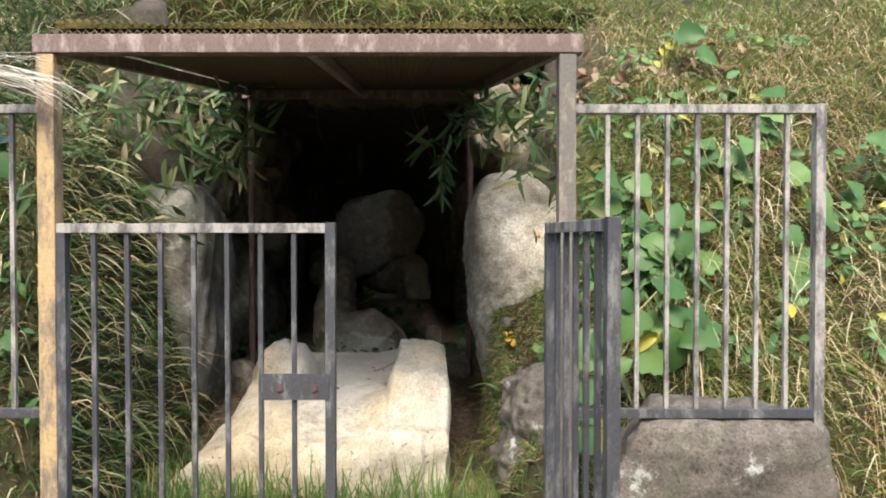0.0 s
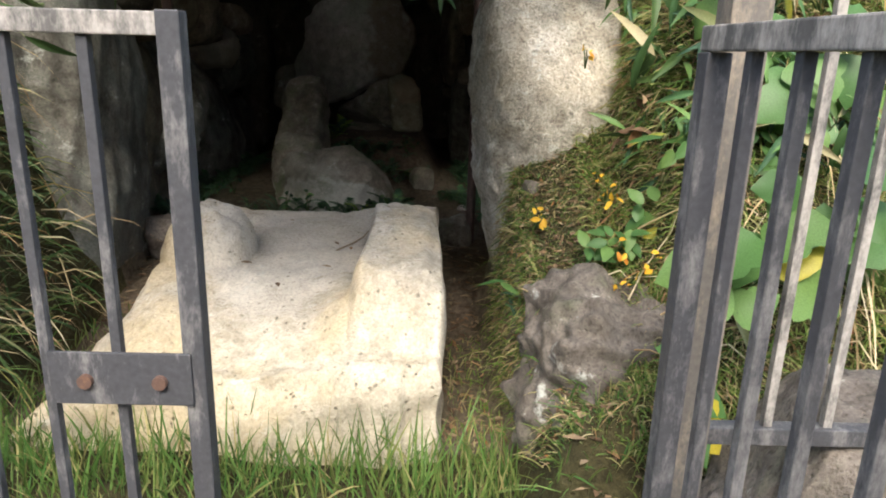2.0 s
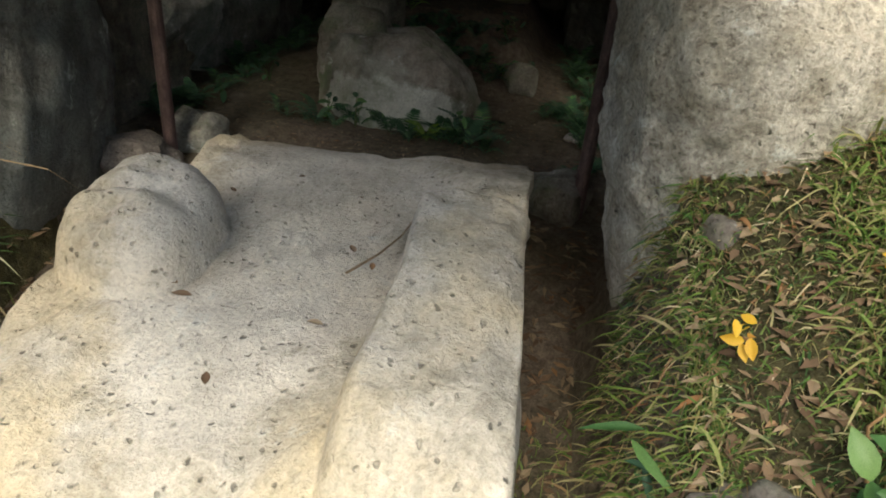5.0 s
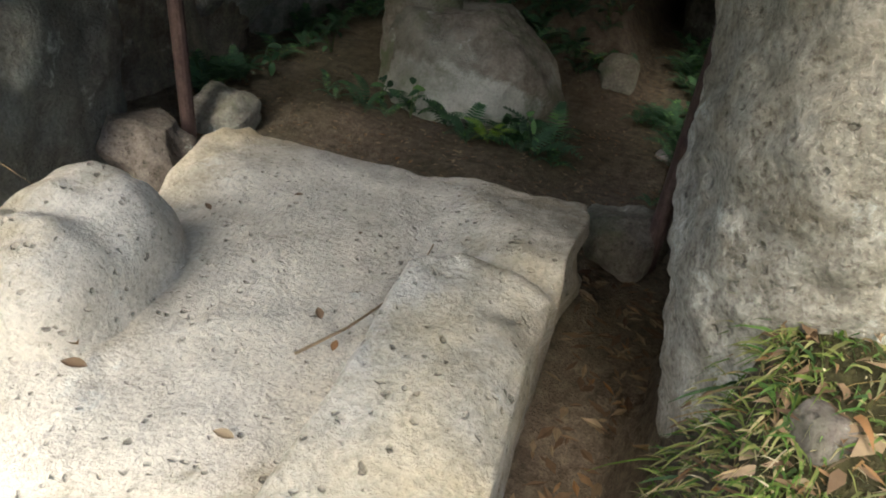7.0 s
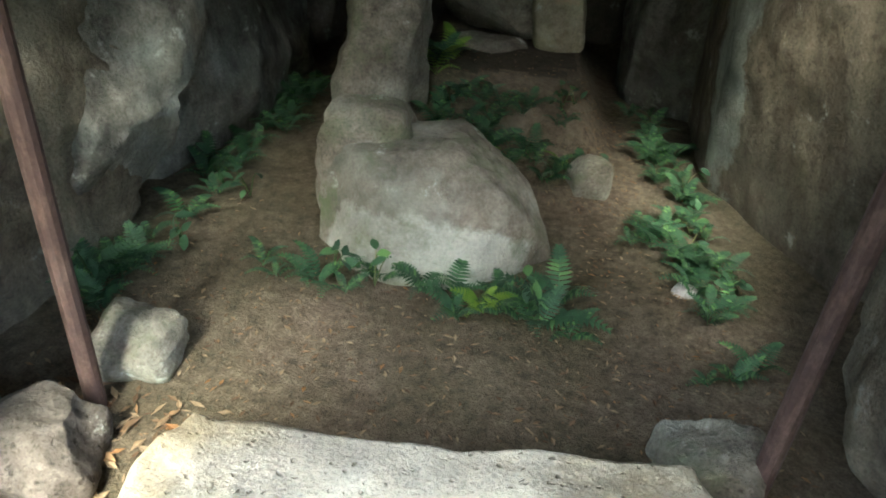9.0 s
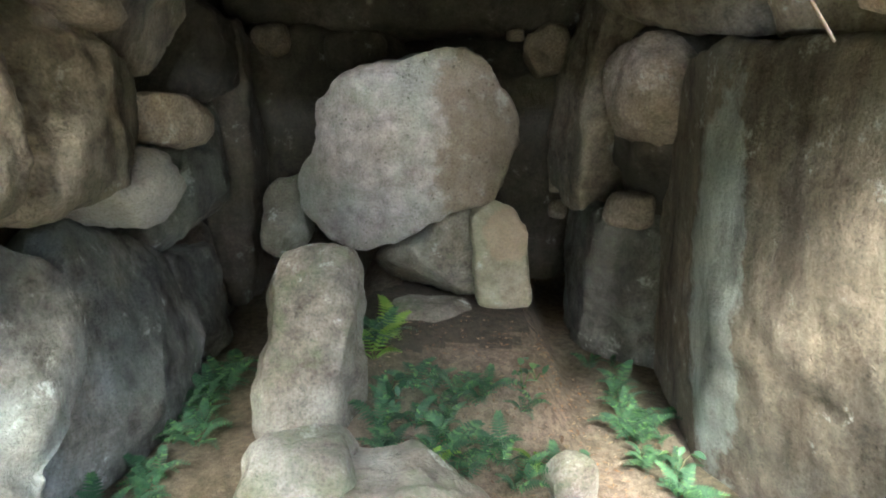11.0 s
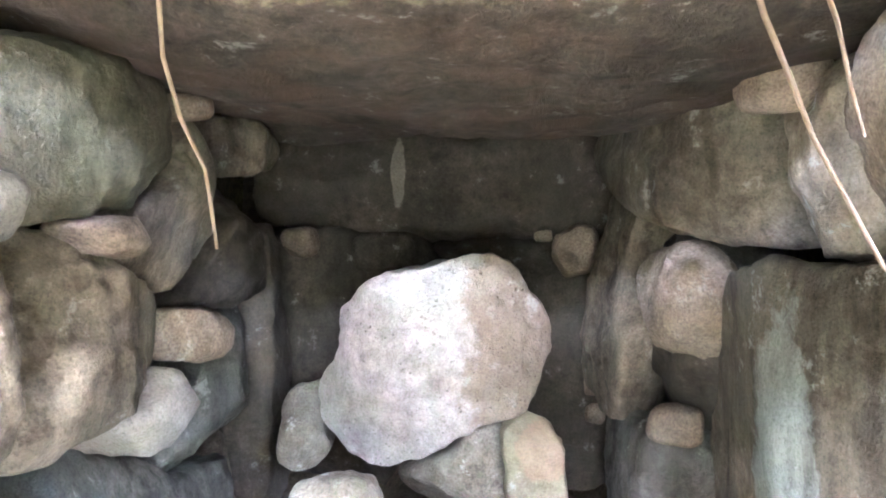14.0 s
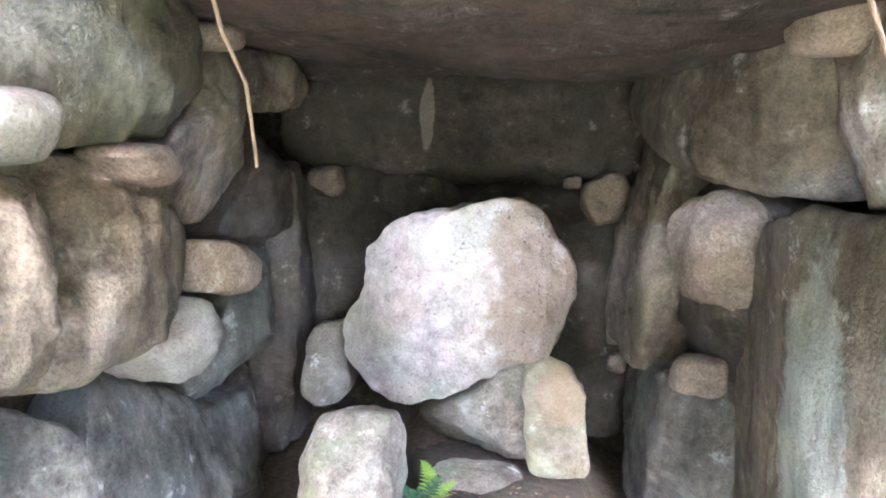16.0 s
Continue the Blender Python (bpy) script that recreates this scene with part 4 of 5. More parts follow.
# ---- plants ----
def blades(name, roots, ways, lengths, widths, droop, material, label, category="grass", seed=1):
    """Many bent blades in one mesh: each a strip of two quads and a tip."""
    rng = np.random.RandomState(seed)
    n = len(roots)
    ways = ways / np.linalg.norm(ways, axis=1, keepdims=True)
    side = np.cross(ways, rng.normal(size=(n, 3)))
    side /= np.linalg.norm(side, axis=1, keepdims=True)
    fall = np.array([0, 0, -1.0])
    L, W = lengths[:, None], widths[:, None]
    rows = []
    for f, w in ((0.0, 0.8), (0.35, 1.0), (0.7, 0.7), (1.0, 0.0)):
        c = roots + ways * L * f + fall * L * droop * f * f
        rows += [c] if w == 0 else [c - side * W * w / 2, c + side * W * w / 2]
    v = np.stack(rows, axis=1).reshape(-1, 3)
    b = np.arange(n)[:, None] * 7
    q = np.concatenate([b + np.array([0, 1, 3, 2]), b + np.array([2, 3, 5, 4])])
    t = b + np.array([4, 5, 6])
    ob = new(name, mesh_of(name, v, [*q.tolist(), *t.tolist()], material))
    return tagged(ob, label, category, kind="stuff")


def scatter(n, x0, x1, y0, y1, seed, keep=None):
    rng = np.random.RandomState(seed)
    x, y = rng.uniform(x0, x1, n), rng.uniform(y0, y1, n)
    if keep is not None:
        k = keep(x, y)
        x, y = x[k], y[k]
    e = 0.03
    z = land(x, y)
    nrm = np.stack([-(land(x + e, y) - z) / e, -(land(x, y + e) - z) / e, np.ones_like(x)], -1)
    nrm /= np.linalg.norm(nrm, axis=1, keepdims=True)
    return np.stack([x, y, z - 0.01], -1), nrm, rng


def turf(name, n, box, seed, length, width, droop, material, label, up=0.6, keep=None, wild=0.55):
    r, nrm, rng = scatter(n, *box, seed, keep)
    k = len(r)
    ways = nrm + np.array([0, 0, up]) + rng.normal(size=(k, 3)) * wild
    lens = rng.uniform(*length, k) * rng.choice([0.7, 1.0, 1.0, 1.4], k)
    return blades(name, r, ways, lens, rng.uniform(*width, k), droop, material, label, seed=seed)


def outside(x, y):
    return (np.abs(x + 0.68) > 1.05 - 0.08 * (x > 0) * smooth(3.5, 4.2, y) + 0.5 * smooth(4.8, 5.3, y)) & ~((np.abs(x + 2.0) < 0.42) & (np.abs(y - 5.1) < 0.45)) & ~((x > 0.66) & (x < 1.5) & (y > 2.5) & (y < 2.98))


turf("bank_grass", 3500, (0.27, 0.42, 3.5, 4.6), 37, (0.02, 0.065), (0.003, 0.006), 0.7, M_GRASS, "grass overhanging the edge of the ledge", 0.1, None, 0.9)
turf("bank_grass", 4000, (0.2, 0.95, 3.2, 4.6), 36, (0.02, 0.065), (0.003, 0.007), 0.5, M_SASA, "short green grass on the ledge by the entrance stone", 0.6, outside, 1.0)
turf("bank_grass", 7000, (0.2, 0.95, 3.2, 4.6), 35, (0.02, 0.07), (0.002, 0.005), 0.5, M_GRASS, "short dense grass on the ledge by the entrance stone", 0.5, outside, 1.0)
turf("bank_grass", 6000, (0.2, 0.95, 3.2, 4.6), 38, (0.02, 0.06), (0.003, 0.006), 0.5, M_LAWN, "fresh green grass among the ledge turf", 0.5, outside, 1.0)
turf("dry_grass", 5000, (0.2, 1.0, 3.3, 4.6), 41, (0.02, 0.06), (0.002, 0.005), 0.6, M_STRAW, "short bleached straw in the ledge grass", 0.2, outside, 1.1)
turf("leaf_litter", 3200, (0.2, 1.0, 3.3, 4.6), 39, (0.02, 0.06), (0.006, 0.014), 0.6, M_LITTER, "curled brown leaf litter caught in the ledge grass", 0.2, outside, 1.2)
turf("bank_grass", 26000, (0.60, 1.7, 2.9, 4.9), 40, (0.05, 0.14), (0.003, 0.007), 0.6, M_GRASS, "fine tangled straw and green grass over the bank", 0.3, outside, 0.8)
turf("bank_grass", 17000, (1.3, 3.6, 2.75, 5.6), 3, (0.07, 0.22), (0.005, 0.011), 0.5, M_GRASS, "tangled straw and green grass over the bank", 0.3, outside)
turf("bank_straw", 4200, (1.20, 3.6, 2.75, 5.6), 33, (0.20, 0.48), (0.003, 0.008), 0.9, M_STRAW, "long pale straw hanging down the bank", 0.2, outside)
turf("bank_grass", 15000, (-4.0, -1.68, 2.75, 5.6), 4, (0.08, 0.26), (0.005, 0.014), 0.55, M_SASA, "tangled grass over the bank, its shade put into the dark green", 0.3, outside)
turf("bank_straw", 2000, (-4.0, -1.68, 2.75, 5.6), 34, (0.20, 0.45), (0.003, 0.008), 0.8, M_STRAW, "pale straw hanging over the shaded bank", 0.2, outside)
turf("upper_grass", 9000, (-4.0, 3.6, 5.4, 8.5), 5, (0.15, 0.40), (0.006, 0.013), 0.5, M_GRASS, "dry tangled grass on top of the mound", 0.3, lambda x, y: (x < -2.6) | (x > 1.3))
turf("lawn_grass", 9000, (-2.6, 1.9, 2.0, 3.62), 6, (0.05, 0.15), (0.003, 0.007), 0.35, M_LAWN, "green grass in front of the slab", 0.8, lambda x, y: y < 3.6)
turf("lawn_grass", 1000, (-1.5, 0.3, 3.26, 3.58), 7, (0.14, 0.30), (0.004, 0.009), 0.22, M_LAWN, "tall green grass blades against the slab", 1.4)
turf("lawn_grass", 9000, (-6.0, 6.0, -3.0, 2.4), 8, (0.05, 0.13), (0.004, 0.008), 0.3, M_LAWN, "short green grass on the approach", 1.0)
turf("passage_grass", 700, (0.06, 0.42, 3.3, 4.6), 9, (0.04, 0.13), (0.003, 0.008), 0.45, M_GRASS, "thin grass beside the slab", 0.8)
turf("passage_grass", 900, (-1.75, -1.25, 3.2, 4.7), 10, (0.08, 0.22), (0.004, 0.008), 0.4, M_LAWN, "weeds beside the slab", 0.8)


def cap_grass():
    rng = np.random.RandomState(12)
    n = 9000
    x = rng.uniform(-2.8, 1.4, n)
    y = 5.90 + rng.uniform(0, 1, n) ** 2 * 2.8
    z = np.where(y < 5.96, rng.uniform(3.05, 3.95, n), mound(x, y))
    ways = np.stack([rng.normal(0, 0.5, n), -0.8 + rng.normal(0, 0.4, n), 0.5 + rng.normal(0, 0.4, n)], -1)
    blades("upper_grass", np.stack([x, y, z], -1), ways, rng.uniform(0.2, 0.5, n), rng.uniform(0.006, 0.014, n), 0.6, M_GRASS, "dry tangled grass hanging over the mound's cut edge", seed=13)


cap_grass()


def leaf_mesh(name, outline, fold, curl, material):
    """A leaf from half an outline (along, across), mirrored, folded at the midrib and curled."""
    vs, fs = [], []
    for a, w in outline:
        z = -curl * a * a
        vs += [(-w, a, z + fold * w), (-w * 0.5, a, z + fold * w * 0.35), (0, a, z), (w * 0.5, a, z + fold * w * 0.35), (w, a, z + fold * w)]
    for i in range(len(outline) - 1):
        for j in range(4):
            b = i * 5 + j
            fs.append((b, b + 1, b + 6, b + 5))
    return mesh_of(name, vs, fs, material)


HEART = [(-0.10, 0.14), (-0.06, 0.33), (0.06, 0.49), (0.20, 0.56), (0.33, 0.48), (0.42, 0.37), (0.50, 0.40), (0.60, 0.39), (0.74, 0.27), (0.88, 0.13), (1.0, 0.0)]
LANCE = [(0.0, 0.005), (0.12, 0.05), (0.3, 0.085), (0.5, 0.08), (0.75, 0.05), (0.92, 0.02), (1.0, 0.0)]
OVAL = [(0.0, 0.02), (0.15, 0.18), (0.4, 0.28), (0.65, 0.24), (0.88, 0.1), (1.0, 0.0)]
BROAD = [leaf_mesh("leaf", HEART, 0.25, 0.25, M_BROAD), leaf_mesh("leaf", HEART, -0.12, 0.35, M_BROAD)]
BAMBOO = [leaf_mesh("leaf", LANCE, 0.4, 0.3, M_SASA), leaf_mesh("leaf", LANCE, 0.2, 0.6, M_SASA)]
SMALL = [leaf_mesh("leaf", OVAL, 0.3, 0.2, M_YELLOW)]
SHRUB = [leaf_mesh("leaf", OVAL, 0.2, 0.3, M_BROAD)]


def stem_mesh(points, r0, r1, material, name="stem", sides=6):
    pts = [Vector(p) for p in points]
    vs, fs = [], []
    for i, p in enumerate(pts):
        d = (pts[min(i + 1, len(pts) - 1)] - pts[max(i - 1, 0)]).normalized()
        q = d.to_track_quat("Z", "Y").to_matrix()
        r = r0 + (r1 - r0) * i / (len(pts) - 1)
        vs += [p + q @ Vector((r * math.cos(k * 6.283 / sides), r * math.sin(k * 6.283 / sides), 0)) for k in range(sides)]
    for i in range(len(pts) - 1):
        for k in range(sides):
            a, b = i * sides + k, i * sides + (k + 1) % sides
            fs.append((a, b, b + sides, a + sides))
    return mesh_of(name, vs, fs, material)


def plant(name, at, meshes, count, spread, size, seed, label, category, toward=(0, -1, 0.6), group="", stem=True, jitter=0.5):
    """Leaves on short stalks around a root, turned to the light."""
    rng = np.random.RandomState(seed)
    e = empty(name, at, label, category, group)
    up = Vector(toward).normalized()
    for k in range(count):
        tip = Vector((rng.uniform(-spread, spread), rng.uniform(-spread, spread) * 0.35, rng.uniform(-spread, spread) * 0.9)) + up * (0.07 + 0.05 * rng.rand())
        nrm = (up + Vector(rng.normal(size=3)) * jitter * 0.6).normalized()
        along = Vector((tip.x, tip.y, tip.z - 0.4 * spread)) + Vector(rng.normal(size=3)) * jitter * 0.3
        along = (along - nrm * along.dot(nrm)).normalized()
        across = along.cross(nrm)
        s = rng.uniform(*size)
        m = Matrix((across, along, nrm)).transposed().to_4x4()
        o = new("leaf", meshes[k % len(meshes)])
        o.parent = e
        o.matrix_basis = Matrix.Translation(tip) @ m @ Matrix.Diagonal((s, s, s, 1))
        if stem and k % 2 == 0:
            st = new("stalk", stem_mesh([(0, 0, 0), tip * 0.55 + Vector((0, 0, 0.02)), tip], 0.003, 0.002, M_SASA, "stalk", 5))
            st.parent = e
    return e


def bank_point(x, z, off=0.06):
    ys = np.linspace(2.5, 6.0, 700)
    zs = land(np.full_like(ys, x), ys)
    i = int(np.argmax(zs > z)) if (zs > z).any() else 699
    return (x, float(ys[i]) - off, z)


VINE = "broad lobed green vine leaves sprawling over the bank"
for k, (x, z, n, sp) in enumerate([(1.55, 2.55, 7, 0.20), (1.08, 1.52, 6, 0.16), (1.28, 1.25, 8, 0.18), (1.20, 0.88, 7, 0.14), (1.66, 1.86, 5, 0.14), (1.95, 2.1, 4, 0.12), (1.95, 1.35, 6, 0.2), (2.3, 1.7, 6, 0.25)]):
    plant("vine_plant", bank_point(x, z), BROAD, n, sp, (0.12, 0.19), 200 + k, VINE, "vine", group="vines")
plant("vine_plant", (0.98, 3.10, 0.98), BROAD, 7, 0.14, (0.11, 0.16), 233, VINE, "vine", group="vines")
plant("vine_plant", (0.82, 3.12, 0.84), BROAD, 8, 0.13, (0.11, 0.16), 231, VINE, "vine", group="vines")
plant("vine_plant", (0.66, 3.06, 0.58), BROAD, 5, 0.10, (0.10, 0.15), 232, VINE, "vine", group="vines")
plant("vine_plant", (-1.80, 2.70, 1.76), BROAD, 4, 0.10, (0.11, 0.16), 230, "bright green vine leaves climbing the fence", "vine", group="vines")
SHRUBS = "small leafy weed with fresh green leaves on the bank"
for k, (x, z) in enumerate([(0.85, 1.05), (1.05, 1.2), (1.35, 2.2), (0.75, 0.8), (-1.95, 0.9), (-2.1, 1.2), (-1.85, 0.6), (1.2, 1.95)]):
    plant("leafy_weed", bank_point(x, z, 0.02), SHRUB, 9, 0.08, (0.05, 0.09), 240 + k, SHRUBS, "weed", group="weeds")
for k, (x, y, z, n) in enumerate([(0.65, 4.17, 0.89, 2), (0.66, 4.06, 0.84, 4), (0.66, 3.98, 0.80, 3), (0.65, 3.77, 0.68, 4), (0.61, 3.68, 0.60, 3), (0.67, 3.67, 0.63, 3), (0.74, 3.70, 0.68, 2), (0.40, 4.10, 0.73, 7), (0.60, 4.36, 1.36, 4)]):
    plant("autumn_sprig", (x, y, z), SMALL, n + 1, 0.035, (0.024, 0.042), 260 + k, "sprig of orange and yellow autumn leaves on the bank", "sprig", group="autumn sprigs", jitter=1.0, toward=(0, -0.7, 1))
for k, (x, y, z) in enumerate([(0.58, 3.84, 0.70), (0.64, 3.80, 0.70)]):
    plant("leafy_weed", (x, y, z - 0.02), SHRUB, 9, 0.05, (0.05, 0.085), 280 + k, SHRUBS, "weed", group="weeds", toward=(0, -0.7, 1))
FRESH = [leaf_mesh("leaf", LANCE, 0.35, 0.3, M_BROAD), leaf_mesh("leaf", LANCE, 0.6, 0.5, M_FERN)]
for k, (x, y, z, n) in enumerate([(0.86, 3.92, 1.13, 11), (0.81, 3.97, 1.0, 10), (0.85, 4.32, 1.40, 12), (0.98, 3.81, 1.32, 11), (0.78, 4.17, 1.06, 8), (0.32, 4.12, 0.40, 9), (0.92, 4.05, 1.28, 9), (1.05, 3.70, 1.15, 9)]):
    plant("bamboo_grass", (x, y, z), FRESH, n, 0.08, (0.11, 0.17), 290 + k, "fresh green bamboo grass sprouting from the bank", "bamboo grass", group="fresh bamboo grass", toward=(0, -0.8, 0.8), jitter=0.8)
rb = np.random.RandomState(55)
for k in range(20):
    x, y = rb.uniform(0.80, 1.45), rb.uniform(3.45, 4.6)
    plant("bamboo_grass", (x, y, float(land(np.array([x]), np.array([y]))[0]) + 0.04), FRESH, rb.randint(6, 11), 0.08, (0.09, 0.16), 900 + k, "fresh green bamboo grass sprouting from the bank", "bamboo grass", group="fresh bamboo grass", toward=(-0.3, -0.8, 0.8), jitter=0.9)
for k in range(34):
    x, z = rb.uniform(0.75, 2.6), rb.uniform(0.8, 3.0)
    plant("leafy_weed", bank_point(x, z, 0.02), SHRUB, 8, 0.09, (0.05, 0.10), 400 + k, SHRUBS, "weed", group="weeds")
DRYLEAF = [leaf_mesh("leaf", OVAL, 0.5, 0.4, M_LITTER)]
for k in range(16):
    x, z = (rb.uniform(0.55, 1.3), rb.uniform(1.9, 2.8)) if k % 2 else (rb.uniform(0.5, 2.2), rb.uniform(0.9, 2.6))
    plant("withered_weed", bank_point(x, z, 0.03), DRYLEAF, 9, 0.11, (0.05, 0.10), 450 + k, "withered weed with curled rusty brown leaves", "weed", group="withered weeds", jitter=1.3)
BAM = "clump of narrow dark bamboo grass leaves"
for k, (x, y, z, n, sp) in enumerate([(-2.05, 4.75, 2.30, 26, 0.26), (-1.80, 4.85, 2.05, 22, 0.22), (-2.35, 4.5, 2.1, 24, 0.26), (-2.2, 4.6, 1.85, 20, 0.22), (-1.60, 4.95, 1.9, 14, 0.16), (0.48, 4.60, 2.12, 24, 0.22), (0.72, 4.55, 1.9, 20, 0.2), (0.30, 4.75, 2.2, 16, 0.18), (0.62, 4.5, 2.3, 22, 0.2), (0.18, 4.95, 2.28, 14, 0.14), (-1.45, 5.0, 2.25, 16, 0.2), (-1.75, 4.6, 2.35, 24, 0.24), (-2.45, 4.3, 1.6, 20, 0.25), (-1.95, 4.55, 1.55, 14, 0.2), (-1.72, 5.25, 2.15, 20, 0.2), (-1.85, 5.3, 2.4, 20, 0.2), (-1.6, 5.4, 1.98, 12, 0.12), (0.34, 5.15, 2.12, 16, 0.14), (0.55, 5.1, 2.3, 18, 0.2), (0.98, 4.20, 1.55, 16, 0.18), (0.85, 4.15, 1.25, 12, 0.14), (-0.02, 4.60, 2.02, 9, 0.10)]):
    plant("bamboo_grass", (x, y, z), BAMBOO, int(n * (1.7 if x < -1 else 1.2)), sp * 1.1, (0.14, 0.24), 300 + k, BAM, "bamboo grass", group="bamboo grass", toward=(0, -1, 0.3), jitter=1.2)
for k, (x, z) in enumerate([(1.2, 1.1), (1.0, 1.35), (0.95, 0.75), (-2.2, 1.5), (-2.4, 1.0), (-2.6, 1.7), (1.7, 1.5)]):
    plant("bamboo_grass", bank_point(x, z, 0.03), BAMBOO, 9, 0.12, (0.14, 0.22), 330 + k, BAM, "bamboo grass", group="bamboo grass", jitter=1.0)


def plume():
    rng = np.random.RandomState(91)
    n = 60
    roots = np.array([-1.74, 2.42, 1.96]) + rng.normal(size=(n, 3)) * (0.03, 0.015, 0.02)
    ways = np.array([1.0, 0.0, 0.45]) + rng.normal(size=(n, 3)) * 0.10
    blades("pampas_plume", roots, ways, rng.uniform(0.30, 0.55, n), rng.uniform(0.003, 0.006, n), 0.55, M_PLUME, "white drooping plume of pampas grass beside the post", "pampas grass", 92)
    stalk = new("pampas_stalk", stem_mesh([(-1.95, 2.50, 0.0), (-1.90, 2.47, 1.0), (-1.84, 2.44, 1.7), (-1.74, 2.42, 1.97)], 0.005, 0.003, M_STRAW, "pampas_stalk"))
    tagged(stalk, "thin dry pampas grass stalk beside the fence", "stalk")


M_PLUME = leaf_material("pampas_plume", [(0.0, (0.62, 0.57, 0.5)), (1.0, (0.72, 0.66, 0.58))], 0.7, 0.2)
plume()
for pts in ([(0.63, 3.84, 0.74), (0.74, 3.76, 0.85), (0.85, 3.66, 0.95), (0.97, 3.57, 1.03)], [(0.63, 3.84, 0.75), (0.70, 3.77, 0.75), (0.82, 3.68, 0.76), (0.93, 3.64, 0.86)]):
    tagged(new("dead_twig", stem_mesh(pts, 0.005, 0.002, M_STRAW, "dead_twig", 6)), "bare pale dead twig lying in the bank grass", "twig", "dead twigs")
rt = np.random.RandomState(66)
for k in range(12):
    x, y = rt.uniform(0.5, 1.15), rt.uniform(3.35, 4.35)
    a, l = rt.uniform(-0.6, 0.9), rt.uniform(0.2, 0.42)
    pts = []
    for f in (0.0, 0.35, 0.7, 1.0):
        px, py = x + math.cos(a) * l * f + 0.03 * math.sin(f * 7 + k), y + math.sin(a) * l * f
        pts.append((px, py, float(land(np.array([px]), np.array([py]))[0]) + 0.05 + 0.03 * math.sin(f * 3.1)))
    tagged(new("dead_twig", stem_mesh(pts, 0.0035, 0.0015, M_STRAW, "dead_twig", 5)), "bare pale dead twig lying in the bank grass", "twig", "dead twigs")


def hanging_sprig():
    e = empty("hanging_sprig", (0.0, 4.42, 2.02), "pale drooping bamboo sprig hanging in the entrance", "sprig")
    pts = [(0.0, 0.06, 0.05), (0.0, 0, -0.08), (-0.01, 0, -0.22), (-0.02, 0, -0.34)]
    o = new("stem", stem_mesh(pts, 0.003, 0.002, M_LITTER))
    o.parent = e
    rng = np.random.RandomState(77)
    for k in range(13):
        p = Vector(pts[1]).lerp(Vector(pts[3]), k / 12)
        a = rng.uniform(-0.9, 0.9)
        q = new("leaf", BAMBOO[k % 2])
        q.parent = e
        s = rng.uniform(0.10, 0.17)
        q.matrix_basis = Matrix.Translation(p) @ pose(0, 0, 0, -90 + rng.uniform(-20, 20), math.degrees(a), rng.uniform(-30, 30)) @ pose(0, 0, 0, 0, 0, 0) @ Matrix.Diagonal((s, s, s, 1))


hanging_sprig()


def frond_mesh(k, material):
    """A fern frond along y, with leaflets that shorten towards its tip."""
    rng = np.random.RandomState(500 + k)
    vs, fs = [], []
    n = 13
    for i in range(n):
        f = 0.16 + 0.84 * i / (n - 1)
        a = Vector((0, f, 0.35 * math.sin(f * 2.6) * 0.9))
        w = 0.30 * (1 - (f - 0.16) ** 1.5) * (0.75 + 0.5 * min(1, (f - 0.1) * 3)) * 0.75 + 0.01
        for s in (-1, 1):
            b = len(vs)
            d = 0.045
            tipz = a.z - 0.10 * w + rng.uniform(-0.01, 0.01)
            vs += [(0, a.y - d * 0.75, a.z), (s * w * 0.55, a.y - d * 0.55 + 0.02, a.z + 0.01), (s * w, a.y + 0.06, tipz), (s * w * 0.5, a.y + d * 0.75 + 0.02, a.z + 0.01), (0, a.y + d * 0.7, a.z)]
            fs += [(b, b + 1, b + 3, b + 4), (b + 1, b + 2, b + 3)]
    b = len(vs)
    for i in range(9):
        f = i / 8
        z = 0.35 * math.sin(f * 2.6) * 0.9
        vs += [(-0.008, f, z + 0.002), (0.008, f, z + 0.002)]
        if i:
            q = b + i * 2
            fs.append((q - 2, q - 1, q + 1, q))
    return mesh_of("frond", vs, fs, material)


M_YOUNG = leaf_material("young_fern_leaf", [(0.0, (0.17, 0.30, 0.05)), (1.0, (0.26, 0.38, 0.07))], 0.5, 0.35)
FRONDS = [frond_mesh(k, M_FERN) for k in range(3)]
YOUNG = [frond_mesh(k, M_YOUNG) for k in range(3)]


def fern(x, y, seed, size=0.2, z=None, fronds=None, label="small green fern growing from the earth floor"):
    rng = np.random.RandomState(seed)
    e = empty("fern", (x, y, float(land(np.array([x]), np.array([y]))[0]) if z is None else z), label, "fern", "ferns in the chamber")
    n = rng.randint(4, 7)
    a0 = rng.uniform(0, 360)
    for k in range(n):
        o = new("frond", (fronds or FRONDS)[k % 3])
        o.parent = e
        s = size * rng.uniform(0.7, 1.2)
        o.matrix_basis = pose(0, 0, 0, rng.uniform(5, 40), rng.uniform(-15, 15), a0 + k * 360 / n + rng.uniform(-25, 25)) @ Matrix.Diagonal((s, s, s, 1))


